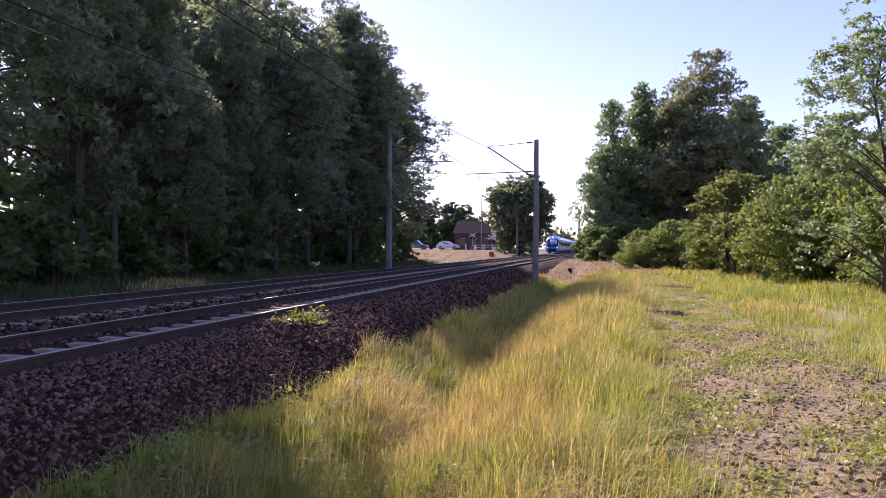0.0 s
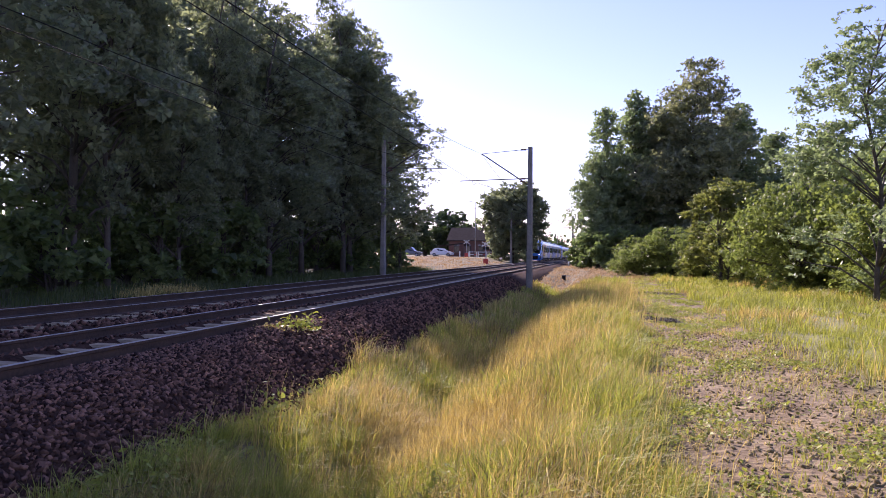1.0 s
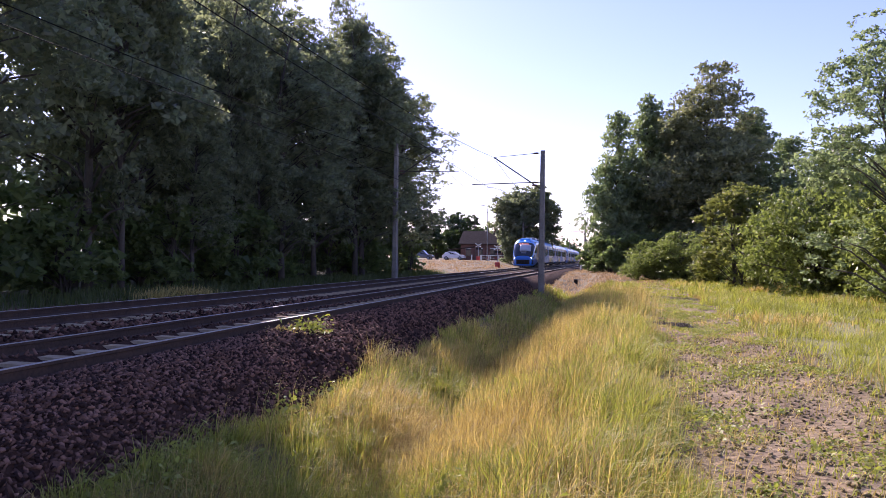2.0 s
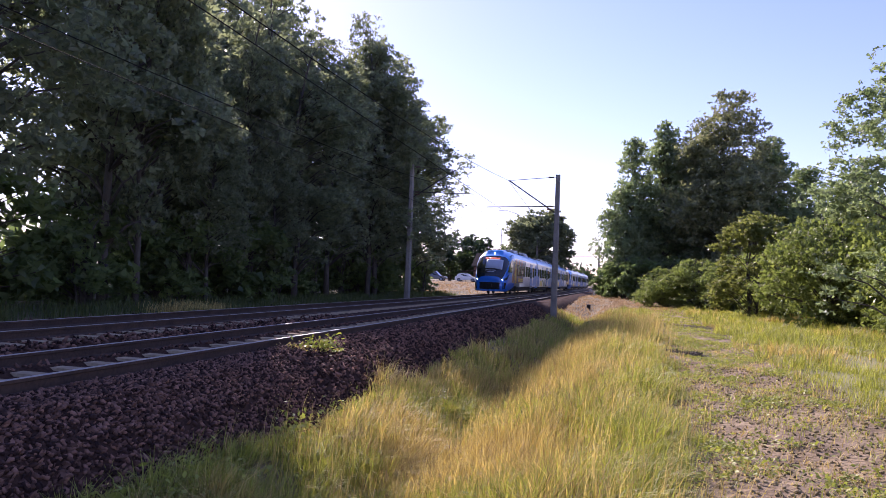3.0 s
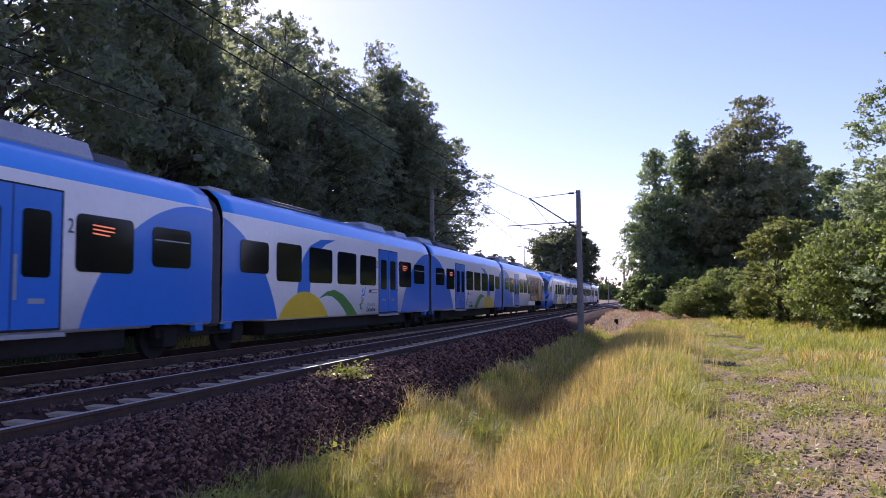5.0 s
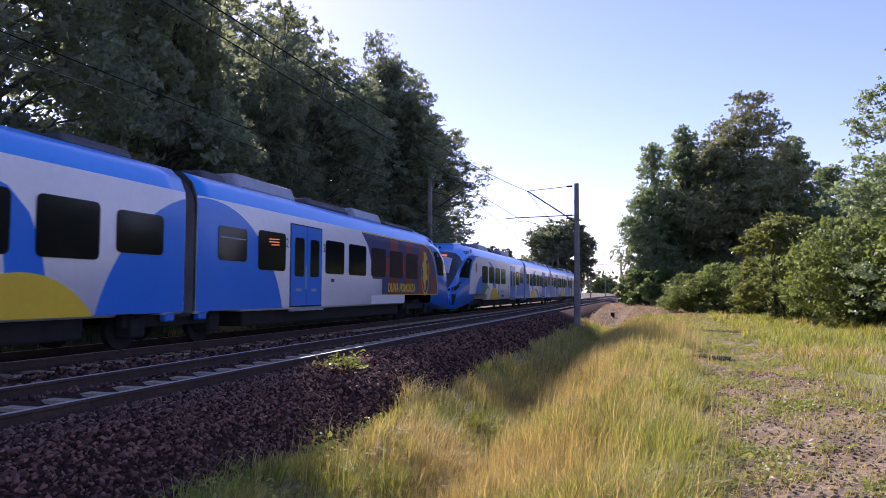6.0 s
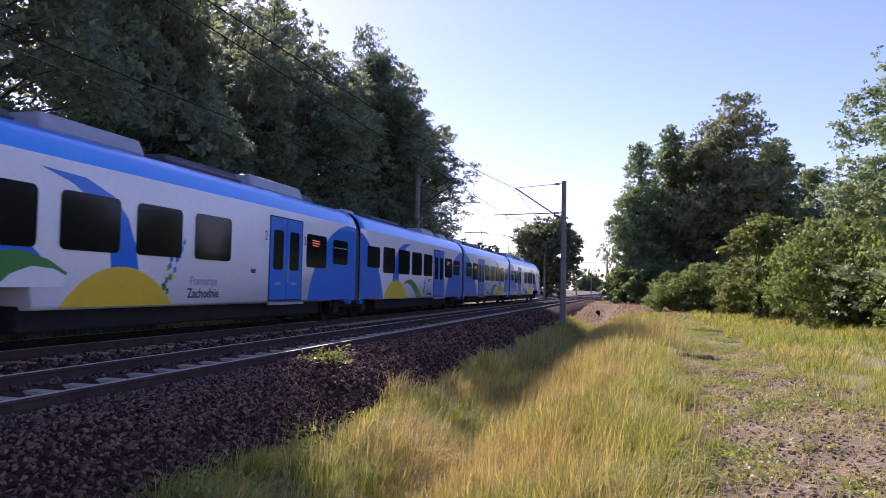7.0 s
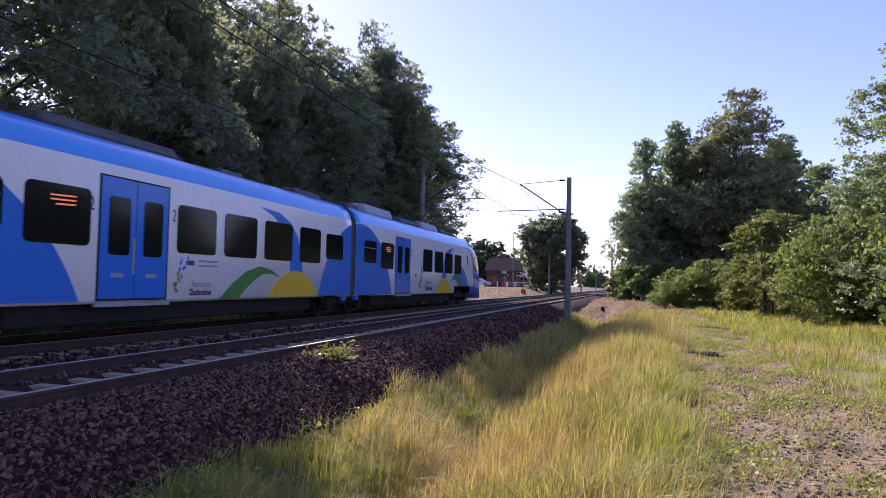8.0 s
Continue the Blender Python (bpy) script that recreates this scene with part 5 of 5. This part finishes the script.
weed_clump(-4.95, 11.6, 0.30, 0.55, 260, 0.07, "small leafy green weed on the ballast shoulder", M_WEED, 0.26)
weed_clump(-5.15, 11.2, 0.32, 0.3, 220, 0.05, "dry straw tuft on the ballast shoulder", M_DRY, 0.26)
for x, y, r, h, n in ((-3.9, 8.4, 0.35, 0.5, 260), (-3.7, 6.2, 0.4, 0.45, 300), (-3.5, 5.3, 0.4, 0.5, 320), (-3.9, 5.0, 0.4, 0.35, 300), (-3.3, 4.4, 0.35, 0.45, 280), (-3.8, 9.6, 0.3, 0.5, 240), (-1.1, 5.6, 0.25, 0.5, 260), (-0.1, 4.3, 0.25, 0.4, 260), (-2.7, 11.8, 0.35, 0.7, 260)):
    weed_clump(x, y, r, h, n, 0.06, "leafy green weed in the trackside grass")


# ---- railway masts and wires ----
def mast(x, y, tall, side, reach, label, arm=True, z0=0.0, foot=False):
    """A concrete mast; side: the way in which its bracket reaches over the track."""
    m = empty("catenary_mast", label, "mast", "catenary masts", pose(x, y, z0))
    bm = bmesh.new()
    r0, r1 = 0.17, 0.115
    rows = []
    for z, r in ((-0.5, r0), (0.0, r0), (tall * 0.5, (r0 + r1) / 2), (tall, r1)):
        rows.append([bm.verts.new((sx * r, sy * r * 1.25, z)) for sx, sy in ((-1, -0.7), (-0.7, -1), (0.7, -1), (1, -0.7), (1, 0.7), (0.7, 1), (-0.7, 1), (-1, 0.7))])
    for a, b in zip(rows, rows[1:]):
        for k in range(8):
            bm.faces.new((a[k], a[(k + 1) % 8], b[(k + 1) % 8], b[k]))
    bm.faces.new(rows[-1])
    part("post", bm, M_CONCRETE, m)
    if foot:
        part("footing", boxed(-0.4, 0.4, -0.4, 0.4, -0.6, 0.25, 0.05), M_CONCRETE, m)
    if arm:
        h1, h2 = tall - 0.12, tall - 1.88
        bm = bmesh.new()
        tube(bm, [(side * 0.1, 0, h1), (side * reach, 0, h1 - 0.21)], 0.018, 6)
        part("top_stay", bm, M_STEEL, m)
        bm = bmesh.new()
        tube(bm, [(side * 0.1, 0, h2 - 0.25), (side * reach, 0, h1 - 0.21)], 0.04, 6)
        part("cantilever_tube", bm, M_STEEL, m)
        bm = bmesh.new()
        tube(bm, [(side * 0.1, 0, h2 + 0.12), (side * (reach + 1.25), 0, h2 + 0.02)], 0.03, 6)
        part("registration_tube", bm, M_STEEL, m)
        bm = bmesh.new()
        tube(bm, [(side * (reach + 0.55), 0, h2 + 0.05), (side * (reach + 0.5), 0, h2 - 0.18), (side * (reach + 0.1), 0, h2 - 0.14), (side * (reach - 0.7), 0, h2 - 0.42)], 0.016, 6)
        part("steady_arm", bm, M_STEEL, m)
        for q in ((0.28, h1 - 0.02), (0.3, h2 + 0.11), (0.32, h2 - 0.05)):
            bm = bmesh.new()
            for j in range(4):
                bmesh.ops.create_uvsphere(bm, u_segments=8, v_segments=5, radius=0.055, matrix=Matrix.Translation((side * (q[0] + j * 0.07), 0, q[1])))
            part("insulator", bm, M_CERAMIC, m, "brown ribbed insulator")
    return m


MAST_TOP = 7.6
mast(-3.62, 41.0, MAST_TOP, -1, 2.75, "tall concrete catenary mast with bracket beside the ditch", z0=0.05)
mast(-3.55, 117.0, 7.6, -1, 2.75, "concrete catenary mast with a dark footing near the crossing", z0=0.2, foot=True)
mast(-3.55, 190.0, 7.6, -1, 2.75, "far concrete catenary mast with bracket", z0=0.2)
mast(-3.55, 255.0, 7.6, -1, 2.75, "far concrete catenary mast with bracket", z0=0.2)
mast(-13.4, 45.3, 8.9, 1, 2.9, "concrete catenary mast in front of the dark wood", z0=0.0)
mast(-13.4, 118.0, 8.2, 1, 2.9, "concrete catenary mast beside the lime tree", z0=0.35)
mast(-13.4, 190.0, 8.0, 1, 2.9, "far concrete catenary mast with bracket", z0=0.35)
mast(-13.4, 262.0, 8.0, 1, 2.9, "far concrete catenary mast with bracket", z0=0.35)
mast(-3.6, -32.0, MAST_TOP, -1, 2.75, "concrete catenary mast behind the viewpoint", z0=0.0)
mast(-13.4, -27.0, 8.9, 1, 2.9, "concrete catenary mast at the edge of the wood", z0=0.0)


def catenary(xc, ys, zm, zc, label):
    """A messenger wire hung from support to support, the contact wire below it and the droppers between."""
    w = empty("overhead_wire", label, "overhead wire", "overhead wires")
    for a, b in zip(ys, ys[1:]):
        n = 14
        pts = []
        for i in range(n + 1):
            f = i / n
            sag = 4 * f * (1 - f)
            pts.append((xc, a + (b - a) * f, zm - (zm - zc - 0.35) * sag))
        bm = bmesh.new()
        tube(bm, pts, 0.012, 5)
        part("messenger_wire", bm, M_WIRE, w)
        bm = bmesh.new()
        tube(bm, [(xc + 0.25, a, zc), (xc - 0.25, b, zc)], 0.011, 5)
        part("contact_wire", bm, M_WIRE, w)
        for i in range(1, n):
            f = i / n
            bm = bmesh.new()
            tube(bm, [pts[i], (xc + 0.25 - 0.5 * f, pts[i][1], zc)], 0.005, 4)
            part("dropper", bm, M_WIRE, w)


catenary(NEAR_X, [-32, 41, 117, 190, 255], 7.32, 5.62, "copper overhead wire with droppers above the near track")
catenary(FAR_X, [-27, 45.3, 118, 190, 262], 7.35, 5.58, "copper overhead wire with droppers above the far track")

# ---- the level crossing ----
def road_z(x):
    return float(height(x, 118.0)) + 0.06 if x < -13.6 else RAIL_Z - 0.05


rx_ = [-120, -60, -40, -24, -17, -13.6, -12.2, -9, -7.5, -4.7, -3.0, 4, 14, 60]
bm = bmesh.new()
prev = None
for x in rx_:
    z = road_z(x) if x < -13.6 else (RAIL_Z - 0.03 if x < -4 else 0.36)
    row = [bm.verts.new((x, yy, zz)) for yy, zz in ((129.2, z - 0.6), (129, z), (134, z), (134.2, z - 0.6))]
    if prev:
        for k in range(3):
            bm.faces.new((prev[k], row[k], row[k + 1], prev[k + 1]))
    prev = row
tagged(part("road", bm, M_ASPHALT), "grey asphalt road over the level crossing", "road", kind="structure")


def car(x, y, z, turn, paint, length, tall, label):
    """A parked car: body loft, glass, wheels with rims, lamps."""
    c = empty("car", label, "car", "waiting cars", pose(x, y, z, 0, 0, turn))
    h = length / 2
    prof = [(-h, 0.45), (-h + 0.05, 0.85), (-h + 0.35, 0.98), (-h * 0.72, tall - 0.12), (-h * 0.45, tall), (h * 0.15, tall - 0.03), (h * 0.48, 0.98), (h - 0.25, 0.86), (h, 0.65), (h - 0.02, 0.35), (-h + 0.05, 0.3)]
    bm = bmesh.new()
    rows = []
    for w in (-0.86, -0.80, 0.80, 0.86):
        k = 0.0 if abs(w) > 0.82 else 1.0
        rows.append([bm.verts.new((px, w * (0.82 if pz > 1.0 else 1.0), pz * (1 if k else 0.985))) for px, pz in prof])
    for a, b in zip(rows, rows[1:]):
        for i in range(len(prof)):
            bm.faces.new((a[i], a[(i + 1) % len(prof)], b[(i + 1) % len(prof)], b[i]))
    bm.faces.new(rows[0][::-1]), bm.faces.new(rows[-1])
    bmesh.ops.recalc_face_normals(bm, faces=bm.faces)
    part("body", bm, paint, c)
    for s in (-1, 1):
        for p0, p1, q0, q1 in ((-h * 0.66, -h * 0.18, -h * 0.62, -h * 0.18), (-h * 0.14, h * 0.36, -h * 0.14, h * 0.12)):
            bm = bmesh.new()
            f = [bm.verts.new(v) for v in ((p0, s * 0.80, 1.0), (p1, s * 0.80, 1.0), (q1, s * 0.735, tall - 0.14), (q0, s * 0.735, tall - 0.14))]
            bm.faces.new(f)
            r = bmesh.ops.extrude_face_region(bm, geom=bm.faces[:])
            for v in r["geom"]:
                if isinstance(v, bmesh.types.BMVert):
                    v.co.y -= s * 0.03
            bmesh.ops.recalc_face_normals(bm, faces=bm.faces)
            part("side_window", bm, M_CARGLASS, c)
        for px in (-h * 0.62, h * 0.62):
            bm = bmesh.new()
            bmesh.ops.create_cone(bm, cap_ends=True, segments=18, radius1=0.32, radius2=0.32, depth=0.2, matrix=Matrix.Translation((px, s * 0.80, 0.32)) @ Matrix.Rotation(radians(90), 4, "X"))
            w = part("wheel", bm, M_TYRE, c)
            bm = bmesh.new()
            bmesh.ops.create_cone(bm, cap_ends=True, segments=14, radius1=0.20, radius2=0.20, depth=0.22, matrix=Matrix.Translation((px, s * 0.80, 0.32)) @ Matrix.Rotation(radians(90), 4, "X"))
            part("rim", bm, M_TGREY, w, "silver wheel rim")
        part("tail_lamp", boxed(-h - 0.02, -h + 0.1, s * 0.62 - 0.1, s * 0.62 + 0.1, 0.72, 0.9, 0.02), M_RED, c, "red tail lamp")
    return c


car(-27.4, 130.4, road_z(-27) + 0.0, 0, M_CARWHITE, 4.1, 1.5, "white hatchback waiting on the road before the crossing")
car(-33.4, 130.4, road_z(-33) + 0.0, 0, M_CARSILVER, 4.6, 1.75, "grey off-road car waiting behind the hatchback")


def fence(x, y, n, turn, label, z):
    f = empty("railing", label, "railing", "crossing railings", pose(x, y, z, 0, 0, turn))
    for k in range(n):
        part("post", boxed(k * 1.5 - 0.06, k * 1.5 + 0.06, -0.05, 0.05, -0.2, 1.05, 0.01), M_WHITE, f)
    for h in (0.95, 0.5):
        for k in range(n - 1):
            part("rail_bar", boxed(k * 1.5, k * 1.5 + 0.75, -0.035, 0.035, h - 0.05, h + 0.05), M_WHITE, f)
            part("rail_bar", boxed(k * 1.5 + 0.75, k * 1.5 + 1.5, -0.035, 0.035, h - 0.05, h + 0.05), M_RED if h < 0.6 else M_WHITE, f)
    return f


fence(-21.6, 126.5, 4, 0, "white and red steel railing beside the level crossing", float(height(-20, 126.5)))
fence(-0.8, 128.0, 4, 0, "white and red railing across the footpath at the crossing", 0.3)
for k, x in enumerate((-23.2, -21.6, -20.2)):
    p = empty("bollard", "short white concrete marker post at the roadside", "post", "roadside posts", pose(x, 125.5, float(height(x, 125.5))))
    part("post", boxed(-0.1, 0.1, -0.08, 0.08, -0.3, 0.95, 0.03), M_WHITE, p)


def crossing_light(x, y):
    s = empty("crossing_signal", "level crossing signal with red-white cross on a pole", "signal", "crossing signals", pose(x, y, float(height(x, y))))
    bm = bmesh.new()
    tube(bm, [(0, 0, -0.3), (0, 0, 2.9)], 0.06, 8)
    part("pole", bm, M_TGREY, s)
    part("lamp_board", boxed(-0.45, 0.45, -0.05, 0.05, 1.9, 2.25, 0.03), M_TDARK, s)
    for a in (30, -30):
        bm = boxed(-0.6, 0.6, -0.02, 0.02, -0.07, 0.07)
        bmesh.ops.transform(bm, matrix=pose(0, -0.07, 2.65, 0, a, 0), verts=bm.verts)
        part("cross_board", bm, M_WHITE, s)
    part("base_box", boxed(-0.3, 0.3, -0.25, 0.25, -0.2, 0.7, 0.02), M_RED, s, "red drive box")


crossing_light(-14.4, 97.0)
crossing_light(-22.4, 127.6)


def street_lamp(x, y, tall, label, reach=1.2):
    s = empty("street_lamp", label, "street lamp", "street lamps", pose(x, y, float(height(x, y))))
    bm = bmesh.new()
    tube(bm, [(0, 0, -0.3), (0, 0, tall * 0.5), (0, 0, tall), (-reach * 0.5, 0, tall + 0.15)], [0.10, 0.075, 0.05, 0.04], 8)
    part("pole", bm, M_TGREY, s)
    part("lamp_head", boxed(-reach, -reach * 0.4, -0.14, 0.14, tall + 0.08, tall + 0.2, 0.04), M_TGREY, s)


street_lamp(-20.9, 128.0, 9.7, "grey steel street lamp at the level crossing")
street_lamp(-17.0, 240.0, 10.0, "far grey street lamp beside the railway")


def signal_post(x, y):
    s = empty("distance_post", "white kilometre post beside the track", "post", m=pose(x, y, 0.2))
    part("post", boxed(-0.09, 0.09, -0.06, 0.06, -0.4, 1.1, 0.02), M_WHITE, s)
    part("base", boxed(-0.16, 0.16, -0.16, 0.16, -0.4, 0.1, 0.03), M_CONCRETE, s)


signal_post(-3.5, 98)
bm = boxed(-0.15, 0.15, -0.13, 0.13, -0.2, 0.34, 0.03)
jb = empty("track_box", "small dark cable box beside the track", "cable box", m=pose(-2.6, 62, float(height(-2.6, 62))))
part("housing", bm, M_TDARK, jb)
part("lid", boxed(-0.18, 0.18, -0.16, 0.16, 0.34, 0.38, 0.01), M_STEEL, jb)

# ---- the house ----
house = empty("house", "old red-brick railway house with a tiled roof", "house", m=pose(-24.0, 150.0, float(height(-24, 150))))
W, D, H, R = 5.2, 4.4, 3.4, 5.9
bm = bmesh.new()
v = [bm.verts.new(p) for p in ((-W, -D, -0.5), (W, -D, -0.5), (W, D, -0.5), (-W, D, -0.5), (-W, -D, H), (W, -D, H), (W, D, H), (-W, D, H), (-W, 0, R - 0.15), (W, 0, R - 0.15))]
for f in ((0, 1, 5, 4), (2, 3, 7, 6), (1, 2, 6, 9, 5), (3, 0, 4, 8, 7), (3, 2, 1, 0)):
    bm.faces.new([v[i] for i in f])
part("wall", bm, M_BRICK, house)
bm = bmesh.new()
for s in (-1, 1):
    f = bm.faces.new([bm.verts.new(p) for p in ((-W - 0.4, s * (D + 0.45), H - 0.25), (W + 0.4, s * (D + 0.45), H - 0.25), (W + 0.4, 0, R), (-W - 0.4, 0, R))])
r = bmesh.ops.extrude_face_region(bm, geom=bm.faces[:])
for q in r["geom"]:
    if isinstance(q, bmesh.types.BMVert):
        q.co.z += 0.14
bmesh.ops.recalc_face_normals(bm, faces=bm.faces)
roof = part("roof", bm, M_ROOF, house)
part("chimney", boxed(1.0, 1.6, -0.3, 0.3, R - 0.4, R + 0.9, 0.02), M_BRICK, roof)
for x in (-3.6, -1.2, 1.4, 3.8):
    wn_ = part("window", boxed(x - 0.5, x + 0.5, -D - 0.03, -D + 0.05, 0.9, 2.3), M_GLASS_FAR, house)
    part("frame", boxed(x - 0.56, x + 0.56, -D - 0.05, -D - 0.032, 2.3, 2.4), M_WHITE, wn_)
    part("sill", boxed(x - 0.6, x + 0.6, -D - 0.12, -D + 0.02, 0.82, 0.9), M_CONCRETE, wn_)
shelter = empty("shelter", "low open shelter with a flat dark roof", "shelter", m=pose(-27.5, 142, float(height(-27.5, 142))))
bm = boxed(-3.2, 2.6, -1.4, 1.4, 2.35, 2.5, 0.03)
bmesh.ops.rotate(bm, verts=bm.verts, cent=(0, 0, 2.4), matrix=Matrix.Rotation(radians(-7), 3, "Y"))
part("roof", bm, M_ROOF, shelter)
for x in (-2.8, 2.3):
    for y in (-1.2, 1.2):
        part("post", boxed(x - 0.06, x + 0.06, y - 0.06, y + 0.06, -0.3, 2.4 + 0.12 * x), M_STEEL, shelter)


def motions():
    """The train passes at a steady speed towards and past the camera."""
    for unit, lag in ((unit_a, 0.0), (unit_b, UNIT + 0.58)):
        walk(unit, [(t, pose(FAR_X, NOSE0 + lag - SPEED * t, RAIL_Z - DROP)) for t in (0.0, 4.0, 8.0)])


motions()
